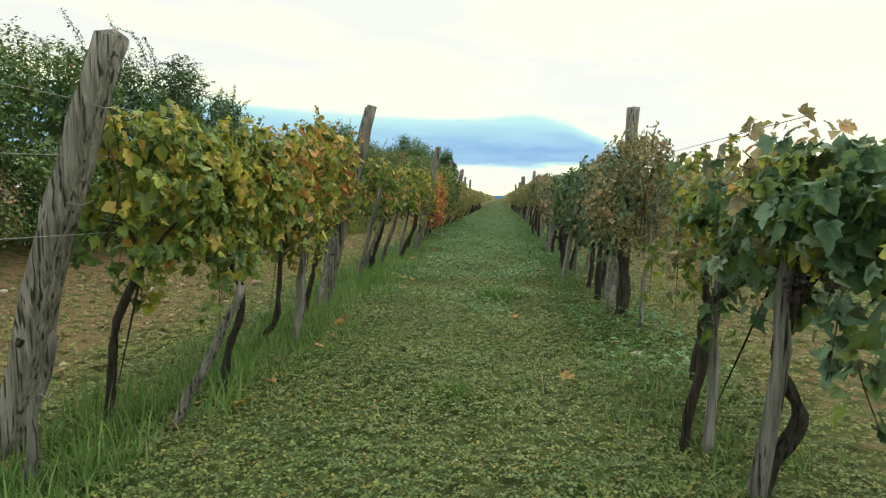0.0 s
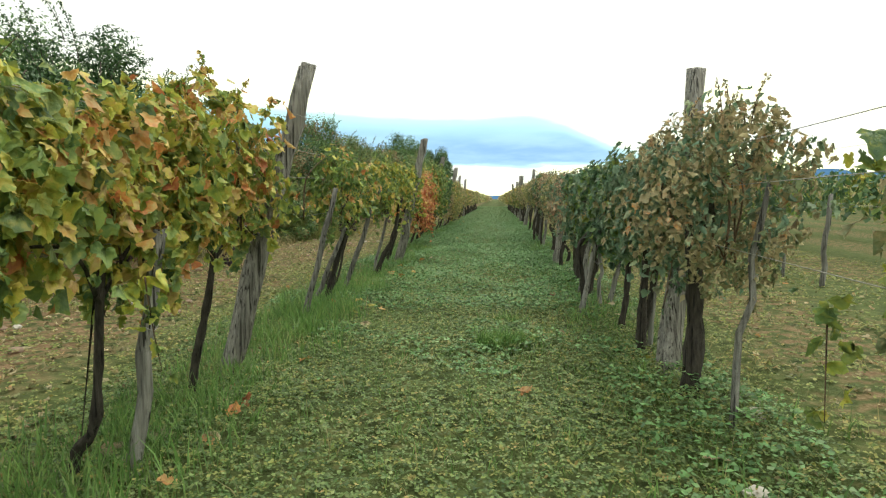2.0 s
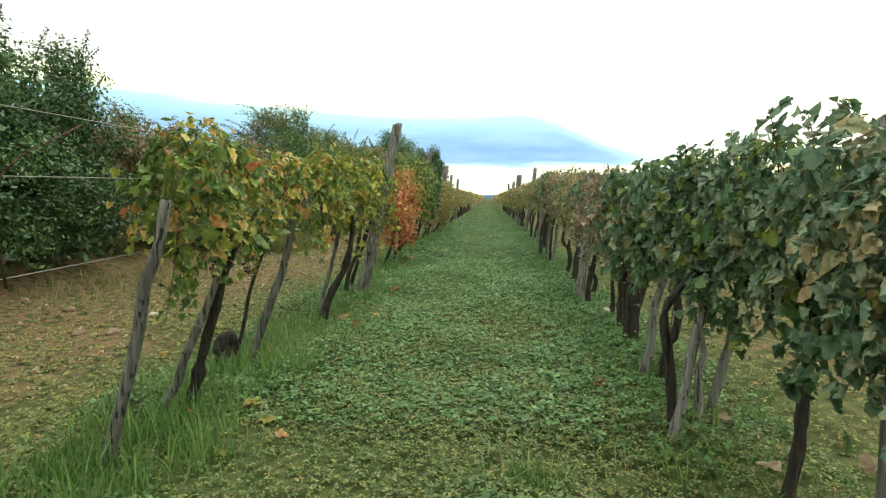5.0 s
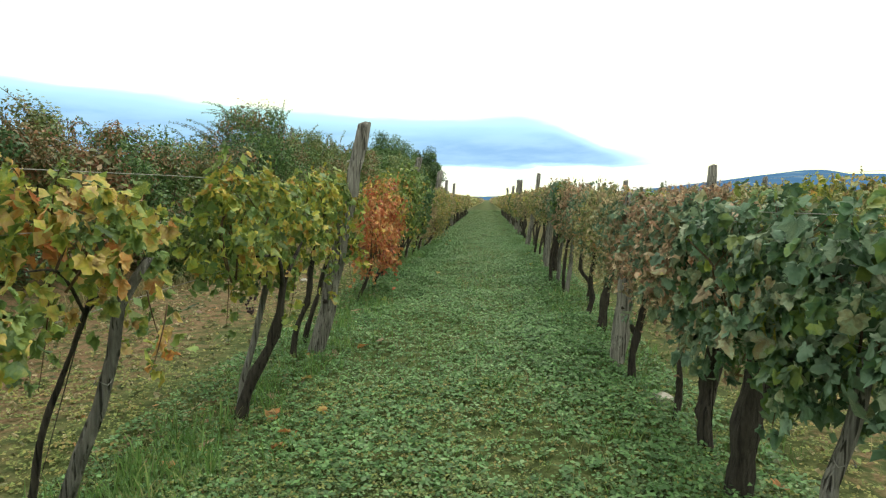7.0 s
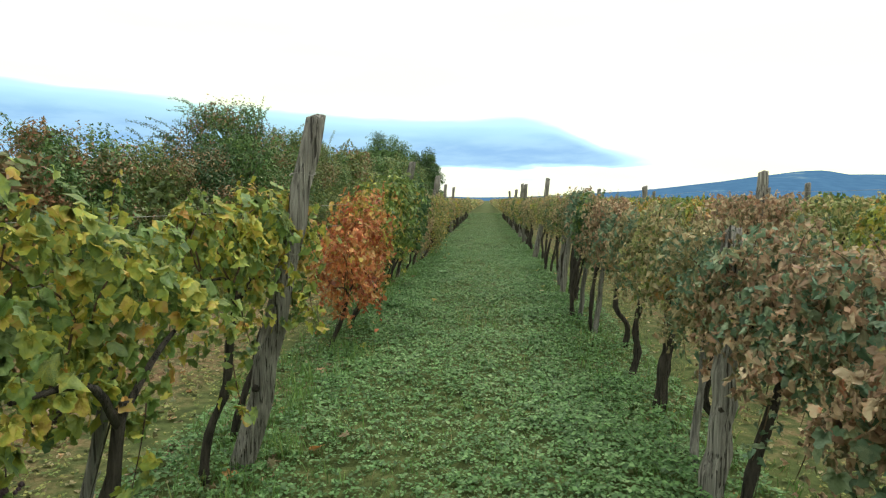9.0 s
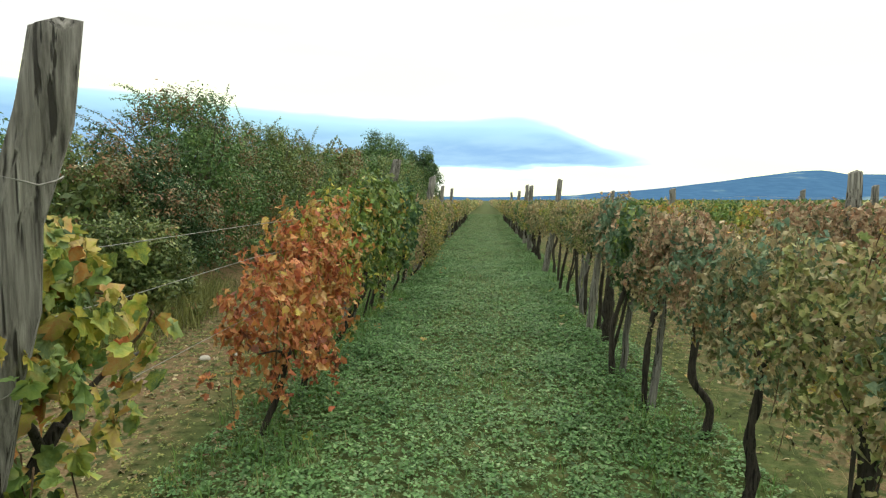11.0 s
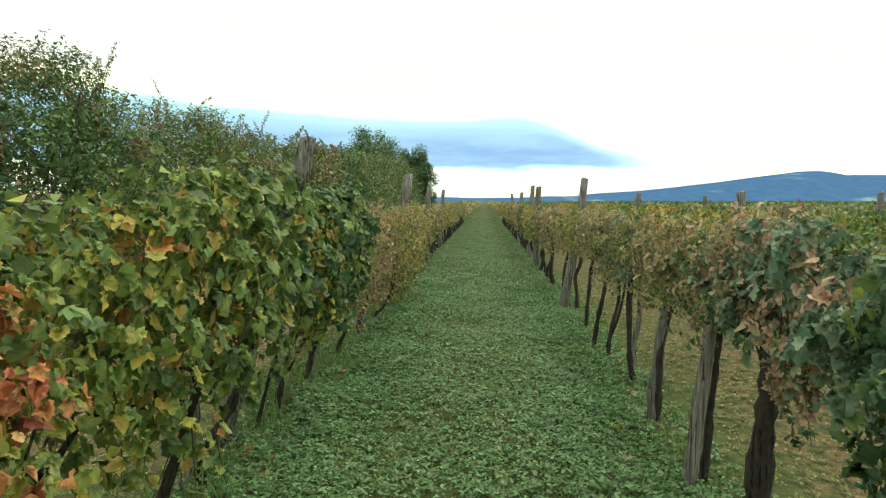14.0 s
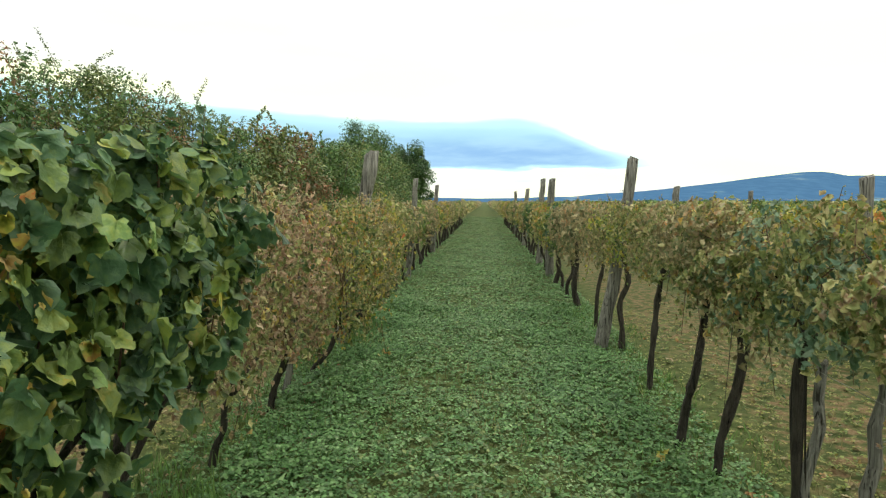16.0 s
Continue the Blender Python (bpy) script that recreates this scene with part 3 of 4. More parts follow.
STAKES = [  # base x, y, top x, height, radius
    (-1.54, 2.55, -1.20, 0.66, 0.024), (-1.74, 1.95, -1.64, 0.55, 0.022), (-1.49, 4.05, -1.38, 0.92, 0.034), (-1.74, 6.91, -1.46, 1.13, 0.03), (-1.82, 8.60, -1.41, 1.17, 0.03),
    (-1.84, 10.40, -1.60, 0.95, 0.026), (-1.84, 7.52, -1.52, 0.80, 0.024), (-2.15, 17.95, -2.05, 0.8, 0.035), (-2.05, 20.3, -1.9, 1.0, 0.03), (-2.0, 22.6, -1.9, 1.0, 0.03),
    (0.77, 2.02, 0.86, 1.0, 0.03), (0.75, 2.46, 0.80, 0.95, 0.024), (1.01, 4.78, 1.13, 1.12, 0.021), (0.93, 6.42, 0.99, 0.9, 0.026), (0.96, 6.19, 1.01, 0.92, 0.022), (0.87, 7.70, 0.87, 0.7, 0.024),
    (0.99, 7.85, 1.14, 0.72, 0.026), (0.80, 8.50, 0.96, 0.88, 0.031), (0.66, 7.40, 0.82, 0.78, 0.026), (0.88, 11.95, 0.95, 0.9, 0.03),
    (0.93, 15.44, 1.02, 0.9, 0.032), (0.92, 16.34, 1.02, 1.0, 0.035), (0.98, 19.30, 1.09, 1.1, 0.04), (1.08, 20.5, 1.2, 0.9, 0.03), (1.4, 20.46, 1.46, 0.9, 0.035),
    (3.7, 9.3, 3.75, 1.1, 0.035), (3.75, 10.4, 3.76, 0.95, 0.025),
]
for i, (x, y, tx, h, r) in enumerate(STAKES):
    ob = post((x, y, ground_height(x, y)), (tx, y + 0.03, h), 0.86 * r, 300 + i, big=False)
    tagged(ob, "slim leaning grey wooden stake supporting a vine", "stake", "vine stakes")


def wires(row, heights, y0, y1, label):
    ob = thing("trellis_wire", 0, y0)
    rng = np.random.default_rng(int(y0 * 10) + len(heights))
    ys = np.arange(y0, y1 + 0.1, 1.6)
    for h in heights:
        pts = np.array([(row(y) + 0.05 + 0.012 * rng.normal(), y - y0, np.interp(y, [2, 9, 14], [0.93 * h, 0.98 * h, h]) + 0.02 * rng.normal()) for y in ys])
        v, q = tube(pts, np.full(len(pts), 0.0016), 4)
        child("wire", mesh_from("wire", v, q, WIRE), ob)
    tagged(ob, label, "wire", "trellis wires")


wires(row_left, (0.95, 1.28, 1.5), 1.6, 62, "taut grey trellis wires strung between leaning posts")
wires(row_right, (0.92, 1.2, 1.36), 2.0, 62, "taut grey trellis wires strung along the vine row")
wires(lambda y: 3.75, (1.0, 1.35, 1.68), 4.8, 62, "taut grey trellis wires of the neighbouring vine row")


# ---- grape vines ----
def trunk_mesh(rng, dx, dy, top, wiggle, radius, arms=True, forked=False, bends=None):
    n = 5
    f = np.linspace(0, 1, n)[:, None]
    p = np.array([dx, dy, top]) * f + np.concatenate([np.zeros((1, 3)), rng.normal(0, wiggle, (n - 1, 3)) * np.array([1, 1, 0.2])])
    if bends:                                     # sideways shift and height of each bend
        p = np.array([(0.0, 0.0, 0.0)] + [(bx, rng.normal(0, 0.012), bz) for bx, bz in bends] + ([(dx, dy, top)] if bends[-1][1] < top - 0.12 else []))
    p[0, 2] = -0.06
    line = spline(p, 16)
    r = radius * (1.25 - 0.45 * np.linspace(0, 1, 16)) * (1 + 0.12 * rng.normal(size=16))
    r[0] *= 1.2
    parts = [tube(line, r, 9, 0.16, rng)]
    if forked:
        q = spline([line[4], line[7] + np.array([0.06, 0.05, 0.02]), line[12] + np.array([0.1, 0.12, 0.05]), line[-1] + np.array([0.08, 0.25, 0.1])], 10)
        parts.append(tube(q, np.linspace(radius * 0.8, radius * 0.5, 10), 8, 0.15, rng))
    if arms:
        for s in (-1, 1):
            e = p[-1]
            q = spline([line[-2], e + np.array([0.02, 0.18 * s, 0.10]), e + np.array([rng.normal(0, 0.06), 0.42 * s, 0.14 + 0.05 * rng.normal()])], 8)
            parts.append(tube(q, np.linspace(radius * 0.6, radius * 0.25, 8), 6, 0.12, rng))
    return join(parts)


def cane_mesh(rng, dx, low, high, length):
    parts = []
    for _ in range(7):
        y0 = rng.uniform(-0.4, 0.4) * length
        b = np.array([dx + rng.normal(0, 0.05), y0, low + 0.15])
        q = spline([b, b + np.array([rng.normal(0, 0.07), rng.normal(0, 0.1), 0.35 * (high - low)]), b + np.array([rng.normal(0, 0.08), rng.normal(0, 0.12), (high - low) * rng.uniform(0.45, 0.68)])], 7)
        parts.append(tube(q, np.linspace(0.006, 0.003, 7), 4))
    for _ in range(2):
        b = np.array([dx, rng.uniform(-0.4, 0.4) * length, low + 0.1])
        q = spline([b, b + np.array([rng.normal(0, 0.15), rng.normal(0, 0.1), -0.15]), b + np.array([rng.normal(0, 0.2), rng.normal(0, 0.15), -0.4])], 7)
        parts.append(tube(q, np.linspace(0.006, 0.003, 7), 4))
    return parts


def single_leaf_meshes():
    rng = np.random.default_rng(77)
    out = []
    for _ in range(8):
        v, f = leaves(rng, np.zeros((1, 3)), np.array([[0, -1.0, 0]]), np.array([[0, 0, -1.0]]), np.ones(1), LOBED, 0.3)
        out.append(mesh_from("leaf", v, f, LEAF["green"]))
    return out


LEAF_MESHES = single_leaf_meshes()


def bunch_mesh():
    """A small shrivelled bunch of dark grapes hanging from its stalk."""
    rng = np.random.default_rng(9)
    bm = bmesh.new()
    for k in range(26):
        h = rng.uniform(0, 1)
        r = 0.032 * (1 - 0.75 * h)
        a = rng.uniform(0, 6.28)
        bmesh.ops.create_icosphere(bm, subdivisions=1, radius=0.0085 * rng.uniform(0.7, 1.1), matrix=Matrix.Translation((r * math.cos(a), r * math.sin(a), -0.02 - 0.10 * h)))
    bmesh.ops.create_cone(bm, segments=5, radius1=0.002, radius2=0.002, depth=0.06, matrix=Matrix.Translation((0, 0, 0.0)))
    me = bpy.data.meshes.new("fruit")
    bm.to_mesh(me)
    bm.free()
    me.materials.append(plain("dark_grape_skin", (0.05, 0.025, 0.04), 0.45, 0, 60))
    return me


BUNCH = bunch_mesh()
VINE_WORDS = {
    "yellow": "yellow-green", "gold": "golden and rusty", "green": "green", "deep": "deep green", "blue": "dull blue-green",
    "red": "red and orange", "brown": "dry brown", "rose": "dry reddish-brown", "olive": "olive and brown",
}


def vine(row_x, y, low, high, colour, seed, length=1.25, half=0.22, count=560, size=0.088, dx=0.12, wiggle=0.03, radius=0.023,
         forked=False, base_x=None, curl=0.35, singles=10, shoots=4, hang=2, second=None, face=1, stump=False, canes=7, bends=None):
    rng = np.random.default_rng(seed)
    bx = row_x if base_x is None else base_x
    ob = thing("grape_vine", bx, y, float(ground_height(bx, y)))
    off = row_x + dx - bx
    v, q = trunk_mesh(rng, off, 0.0, low + 0.12, wiggle * 0.7, radius, True, forked, bends)
    child("trunk", mesh_from("trunk", v, q, BARK), ob, "gnarled dark trunk")
    if stump:
        line = spline([(0.02, -0.02, -0.05), (0.0, 0, 0.06), (-0.03, 0.02, 0.15), (0.03, 0.0, 0.23)], 10)
        v, q = tube(line, np.array([0.05, 0.065, 0.075, 0.08, 0.07, 0.075, 0.082, 0.07, 0.05, 0.02]), 11, 0.22, rng)
        child("stump", mesh_from("stump", v, q, BARK), ob, "knobbly blackened stump")
    for v, q in cane_mesh(rng, off, low, high, length)[:canes if length > 0.7 else 3]:
        child("cane", mesh_from("cane", v, q, CANE), ob)
    for mat, n in ((colour, count if second is None else int(count * 0.68)), (second, int(count * 0.32))):
        if mat is None or n == 0:
            continue
        dry = size < 0.07
        v, f, stems = canopy(rng, length, low + 0.09, high - 0.04, half, int((3.9 if dry else 3.1) * n * (0.088 / size) ** 0.8), size * (0.80 if dry else 0.74),
                             CRISP if dry else BROAD if size > 0.11 else LOBED, curl, 0.23, (shoots + 2 * dry) if mat == colour else 1, hang)
        v[:, 0] += off
        child("foliage", mesh_from("foliage", v, f, LEAF[mat]), ob)
        for path in stems:
            child("shoot", mesh_from("shoot", *tube(path + np.array([off, 0, 0]), np.linspace(0.0032, 0.0014, 9), 4), CANE), ob)
    for _ in range(singles):                      # loose leaves standing out of the wall on the aisle's side
        leaf = child("leaf", LEAF_MESHES[rng.integers(8)], ob)
        s = size * rng.uniform(0.75, 1.1)
        leaf.matrix_local = (Matrix.Translation((off + face * half * rng.uniform(0.55, 1.0), rng.uniform(-0.5, 0.5) * length, rng.uniform(low + 0.12, high - 0.08)))
                             @ Euler((rng.normal(0.3, 0.35), rng.normal(0, 0.4), face * math.pi / 2 + rng.normal(0, 0.6))).to_matrix().to_4x4() @ Matrix.Diagonal((s, s, s, 1)))
        own_material(leaf, LEAF[colour])
    for _ in range(2 if colour in ("yellow", "gold", "green", "deep") and length > 0.7 else 0):
        g = child("fruit", BUNCH, ob, "small shrivelled dark grape bunch")
        g.location = (off + rng.normal(0.03 * face, 0.06), rng.uniform(-0.35, 0.35) * length, low + rng.uniform(0.08, 0.2))
    words = VINE_WORDS[colour]
    tagged(ob, f"old grape vine with {words} autumn leaves on trellis wires", "grape vine", "grape vines")
    return ob


# the vines that the camera passes: y, colour, second colour, and what sets each apart
LEFT_VINES = [
    dict(y=2.55, colour="yellow", second="green", base_x=-1.86, radius=0.016, bends=[(0.03, 0.2), (0.09, 0.5)], length=0.6, count=130, dx=0.08),
    dict(y=3.06, colour="yellow", second="green", base_x=-1.55, bends=[(0.05, 0.22), (0.13, 0.51)], radius=0.016, count=640, shoots=2),
    dict(y=3.97, colour="gold", second="yellow", base_x=-1.68, bends=[(0.0, 0.12), (0.08, 0.22), (0.11, 0.40)], radius=0.015, count=620, shoots=3),
    dict(y=4.88, colour="gold", second="yellow", base_x=-1.70, bends=[(0.03, 0.2), (0.11, 0.5)], radius=0.019, high=1.68, shoots=6, count=600, length=1.25),
    dict(y=6.0, colour="gold", singles=0, base_x=-1.88, bends=[(0.05, 0.4), (0.11, 0.85)], radius=0.016, length=0.4, count=0),
    dict(y=7.62, colour="green", second="gold", size=0.075, base_x=-1.76, low=0.72, high=1.46, bends=[(0.06, 0.2), (0.17, 0.55), (0.27, 0.87)], length=0.85, shoots=3, count=400, radius=0.03),
    dict(y=8.62, colour="gold", second="green", size=0.075, base_x=-1.96, length=0.6, shoots=2, count=220, stump=True, radius=0.011, wiggle=0.02, high=1.5),
    dict(y=10.22, colour="yellow", second="green", size=0.08, base_x=-1.78, low=0.78, bends=[(0.10, 0.25), (0.26, 0.55), (0.34, 0.95)], length=1.2, count=560, radius=0.027),
    dict(y=11.55, colour="yellow", second="green", size=0.08, base_x=-1.85, length=1.25, count=520, dx=0.2),
    dict(y=12.15, colour="gold", second="yellow", base_x=-1.95, length=0.6, count=150, dx=0.2),
    dict(y=14.75, colour="red", second=None, base_x=-2.0, length=1.25, count=560, low=0.44, high=1.36, size=0.075, half=0.27, curl=0.5, hang=8),
    dict(y=15.55, colour="red", second="gold", base_x=-1.92, length=1.1, count=600, low=0.48, high=1.64, half=0.27, size=0.075, curl=0.5, hang=5),
    dict(y=16.35, colour="green", second="yellow", base_x=-1.93, length=1.1, count=520, low=0.72, high=1.76, half=0.24),
    dict(y=17.25, colour="green", second="gold", size=0.10, base_x=-2.1, length=1.2, count=600, low=0.78, high=1.90, dx=0.3),
    dict(y=18.05, colour="green", second="deep", size=0.115, curl=0.25, base_x=-2.1, length=1.2, count=620, low=0.80, high=1.94, dx=0.30),
    dict(y=18.95, colour="gold", second="yellow", base_x=-2.1, length=0.5, count=230, low=0.74, high=1.75, size=0.06, curl=0.6, dx=0.30, radius=0.014, bends=[(0.09, 0.3), (0.20, 0.62)]),
    dict(y=19.4, colour="deep", second="green", size=0.125, curl=0.25, bends=[(0.08, 0.3), (0.17, 0.62)], base_x=-2.1, length=1.2, count=600, low=0.76, high=1.88, forked=True, dx=0.32),
    dict(y=20.2, colour="deep", second="deep", bends=[(0.07, 0.3), (0.16, 0.64)], base_x=-2.08, length=1.15, count=620, low=0.78, high=1.95, size=0.14, curl=0.22, dx=0.28, forked=True, canes=3, shoots=2),
    dict(y=21.2, colour="olive", second="rose", base_x=-2.02, length=1.2, count=650, low=0.42, half=0.27, high=1.80, size=0.05, curl=0.75),
    dict(y=22.2, colour="rose", second="olive", length=1.2, count=650, low=0.42, half=0.27, high=1.76, size=0.05, curl=0.75),
    dict(y=23.2, dx=0.36, colour="olive", second="gold", length=1.2, count=620, low=0.40, half=0.28, high=1.70, size=0.05, curl=0.75),
    dict(y=24.3, dx=0.36, colour="brown", second="gold", length=1.2, count=600, low=0.40, half=0.28, high=1.70, size=0.05, curl=0.75),
    dict(y=25.4, dx=0.36, colour="olive", second="gold", length=1.2, count=560, low=0.5, high=1.70, size=0.05, curl=0.75),
]
RIGHT_VINES = [
    dict(y=1.5, colour="deep", second="blue", length=0.5, count=110, radius=0.031, base_x=0.82, dx=0.2, high=1.14, low=0.5, shoots=1, singles=3),
    dict(y=2.02, colour="deep", second="blue", canes=4, low=0.70, base_x=0.74, bends=[(0.06, 0.14), (0.14, 0.27), (0.15, 0.34), (0.08, 0.47), (0.09, 0.61), (0.15, 0.78)], radius=0.019, count=380, size=0.092, length=1.0, high=1.16, shoots=2),
    dict(y=2.48, colour="yellow", second="brown", low=0.68, base_x=0.69, bends=[(-0.01, 0.12), (0.04, 0.37), (0.05, 0.59)], radius=0.016, length=1.2, count=400, size=0.085, dx=0.2, shoots=3),
    dict(y=3.42, colour="yellow", second="brown", length=0.5, count=110, low=0.62, high=1.34, hang=6, base_x=1.0, dx=0.24, shoots=2),
    dict(y=5.22, colour="brown", second="blue", base_x=0.95, bends=[(0.02, 0.4), (-0.01, 0.85)], length=1.05, count=860, radius=0.050, high=1.6, shoots=7, size=0.05, curl=0.75, half=0.26, dx=0.14),
    dict(y=6.10, colour="blue", second="brown", base_x=0.90, bends=[(0.0, 0.35), (0.04, 1.0)], radius=0.03, count=560, forked=True, size=0.084),
    dict(y=6.85, colour="blue", second="deep", shoots=2, count=540, size=0.08),
    dict(y=7.55, colour="blue", second="deep", shoots=2, base_x=0.71, bends=[(-0.02, 0.30), (-0.06, 0.56), (0.02, 0.70), (0.17, 0.84)], radius=0.023, count=560),
    dict(y=8.35, colour="blue", second="deep", shoots=2, count=560),
    dict(y=9.25, colour="blue", second="deep", shoots=2, base_x=0.88, bends=[(0.02, 0.3), (0.06, 0.6)], count=580, radius=0.046, forked=True),
    dict(y=9.85, colour="blue", second="rose", base_x=0.98, count=400, forked=True, radius=0.03, length=1.0),
    dict(y=10.4, colour="rose", second="blue", base_x=0.96, length=1.0, count=520, size=0.05, curl=0.75, radius=0.018),
    dict(y=11.2, colour="rose", second="blue", base_x=0.88, length=1.1, count=640, size=0.05, curl=0.75),
    dict(y=12.0, colour="brown", second="blue", base_x=1.03, length=1.1, count=620, size=0.05, curl=0.75, wiggle=0.06),
    dict(y=12.93, colour="olive", second="brown", base_x=0.97, bends=[(0.03, 0.3), (0.08, 0.62)], length=1.1, count=600, size=0.05, curl=0.65, radius=0.042),
    dict(y=13.8, colour="brown", second="blue", length=1.1, count=600, size=0.05, curl=0.65),
    dict(y=14.85, colour="rose", second="blue", base_x=1.12, bends=[(0.05, 0.12), (0.03, 0.27), (-0.08, 0.44), (-0.05, 0.75)], length=1.0, count=600, size=0.05, curl=0.75),
    dict(y=15.5, colour="rose", second="brown", base_x=0.90, bends=[(0.0, 0.3), (0.05, 0.72)], length=1.0, count=600, size=0.05, curl=0.75),
    dict(y=16.25, colour="deep", second="blue", base_x=0.80, bends=[(-0.02, 0.25), (0.0, 0.56), (0.11, 0.89)], length=1.0, count=560, forked=True, size=0.088),
    dict(y=17.4, colour="blue", second="rose", base_x=0.97, bends=[(0.0, 0.45), (0.03, 0.92)], length=1.25, count=600, radius=0.056, size=0.084),
    dict(y=18.26, colour="brown", second="deep", base_x=1.02, length=1.1, count=580, size=0.05, curl=0.65),
    dict(y=19.3, colour="olive", second="rose", length=1.1, count=600, size=0.05, curl=0.65),
    dict(y=20.5, colour="olive", second="blue", base_x=1.14, bends=[(-0.05, 0.2), (-0.06, 0.41), (-0.07, 0.93)], length=1.1, count=600, size=0.05, curl=0.65),
    dict(y=21.32, colour="olive", second="brown", base_x=1.04, bends=[(0.03, 0.3), (0.11, 0.69)], length=1.0, count=560, size=0.05, curl=0.65, forked=True),
    dict(y=21.75, colour="brown", second="olive", base_x=0.95, length=1.0, count=520, size=0.05, curl=0.65),
    dict(y=22.9, colour="olive", second="brown", length=1.2, count=560, size=0.05, curl=0.65),
    dict(y=24.35, colour="olive", second="yellow", base_x=1.15, length=1.1, count=420, size=0.05, curl=0.65),
    dict(y=25.5, colour="brown", second="olive", length=1.2, count=540, size=0.05, curl=0.65),
]
for side, plants in (("left", LEFT_VINES), ("right", RIGHT_VINES)):
    for i, p in enumerate(plants):
        p = dict(p)
        y = p.pop("y")
        x = row_left(y) if side == "left" else row_right(y)
        if side == "left":
            lo, hi = np.interp(y, [2, 5.3, 7.4, 10, 12], [0.70, 0.68, 0.88, 0.95, 0.92]), np.interp(y, [2, 3, 5.2, 7.4, 10, 13], [1.34, 1.42, 1.58, 1.56, 1.6, 1.6])
            p.setdefault("dx", 0.16)
            p["face"] = 1
        else:
            lo, hi = np.interp(y, [2, 6, 10, 14, 18], [0.62, 0.60, 0.62, 0.74, 0.94]), np.interp(y, [2, 3.6, 5.4, 7.5, 10, 14, 18], [1.22, 1.36, 1.46, 1.38, 1.38, 1.53, 1.62])
            p.setdefault("dx", 0.08)
            p["face"] = -1
        vine(x, y, p.pop("low", lo), p.pop("high", hi), p.pop("colour"), 1000 + 37 * i + (500 if side == "right" else 0), **p)


def plain_vine(seed, low=0.82, high=1.58, count=1000, size=0.078):
    """A lighter vine for the rows further off, to be copied."""
    rng = np.random.default_rng(seed)
    ob = thing("grape_vine", 0, 0)
    v, q = trunk_mesh(rng, 0.08, 0, low + 0.1, 0.04, 0.034, True)
    child("trunk", mesh_from("trunk", v, q, BARK), ob, "gnarled dark trunk")
    v, f, stems = canopy(rng, 1.25, low, high, 0.25, count, size, CRISP, 0.5, 0.18, 4, 3)
    child("foliage", mesh_from("foliage", v, f, LEAF["olive"]), ob)
    tagged(ob, "grape vine with mixed autumn leaves along the row", "grape vine", "grape vines")
    return ob


def copies():
    kinds = [plain_vine(40 + k) for k in range(6)]
    rng = np.random.default_rng(12)
    used = set()
    plan = []
    y = 26.5
    while y < 62:
        plan.append((row_left(y), y, rng.choice(["olive", "gold", "brown", "olive", "green", "brown"])))
        plan.append((row_right(y), y + 0.4, rng.choice(["olive", "brown", "deep", "rose", "olive", "gold"])))
        y += rng.uniform(1.0, 1.2)
    y = 8.6
    while y < 48:
        if y > 9.8:
            plan.append((3.7, y, rng.choice(["yellow", "green", "olive", "green", "gold", "rose"])))
        y += rng.uniform(1.05, 1.25)
    for x, y, colour in plan:
        k = int(rng.integers(6))
        m = pose(x, y, float(ground_height(x, y)), 0, 0, 180 * int(rng.integers(2)) + rng.normal(0, 4))
        if k not in used:
            used.add(k)
            ob = kinds[k]
            ob.matrix_basis = m
        else:
            ob = copy_thing(kinds[k], m)
        for c in ob.children:
            if c.name.startswith("foliage"):
                own_material(c, LEAF[str(colour)])
        ob["label"] = f"grape vine with {VINE_WORDS[str(colour)]} leaves further along the row"


copies()


def far_row(x, y0, y1, per_metre, size, colour, seed, low=0.7, high=1.6):
    rng = np.random.default_rng(seed)
    n = int((y1 - y0) * per_metre)
    y = rng.uniform(y0, y1, n)
    ft, fg = wave(rng, 9, 0.5, 4), wave(rng, 9, 0.3, 3)
    keep = fg(y) > -0.95
    y = y[keep]
    n = len(y)
    q = rng.beta(1.4, 1.0, n)
    z = low + (high + 0.12 * ft(y) - low) * q
    s = np.where(rng.uniform(size=n) < 0.5, -1.0, 1.0)
    pos = np.stack([x + s * rng.uniform(0.1, 0.36, n) * np.sin(np.pi * (0.15 + 0.75 * q)), y, z], 1)
    nrm = np.stack([s, 0 * y, 0.4 + 0 * y], 1) + rng.normal(0, 0.5, (n, 3))
    v, f = leaves(rng, pos, nrm, np.array([0, 0, -1.0]) + rng.normal(0, 0.4, (n, 3)), size * rng.uniform(0.6, 1.3, n), SIMPLE, 0.35)
    ob = new("vine_row_foliage", mesh_from("vine_row_foliage", v, f, LEAF[colour]))
    tagged(ob, f"far row of vines with {VINE_WORDS[colour]} leaves", "vine row", kind="stuff")


for x, c1, c2 in ((-2.0, "olive", "brown"), (1.1, "olive", "brown")):
    far_row(x, 62, 110, 60, 0.26, c1, 801 + int(x))
    far_row(x, 110, 230, 26, 0.42, c2, 811 + int(x))
for k in range(2, 26):
    x = 1.0 + 2.75 * k
    y0 = 8 + 1.1 * k
    c = ["olive", "green", "deep", "olive", "green", "blue"][k % 6]
    far_row(x, y0, y0 + 45, max(24, 260 - 50 * k), min(0.085 + 0.02 * k, 0.32), c, 830 + k)
    far_row(x, y0 + 45, y0 + 130, 11, 0.42, "deep", 870 + k)


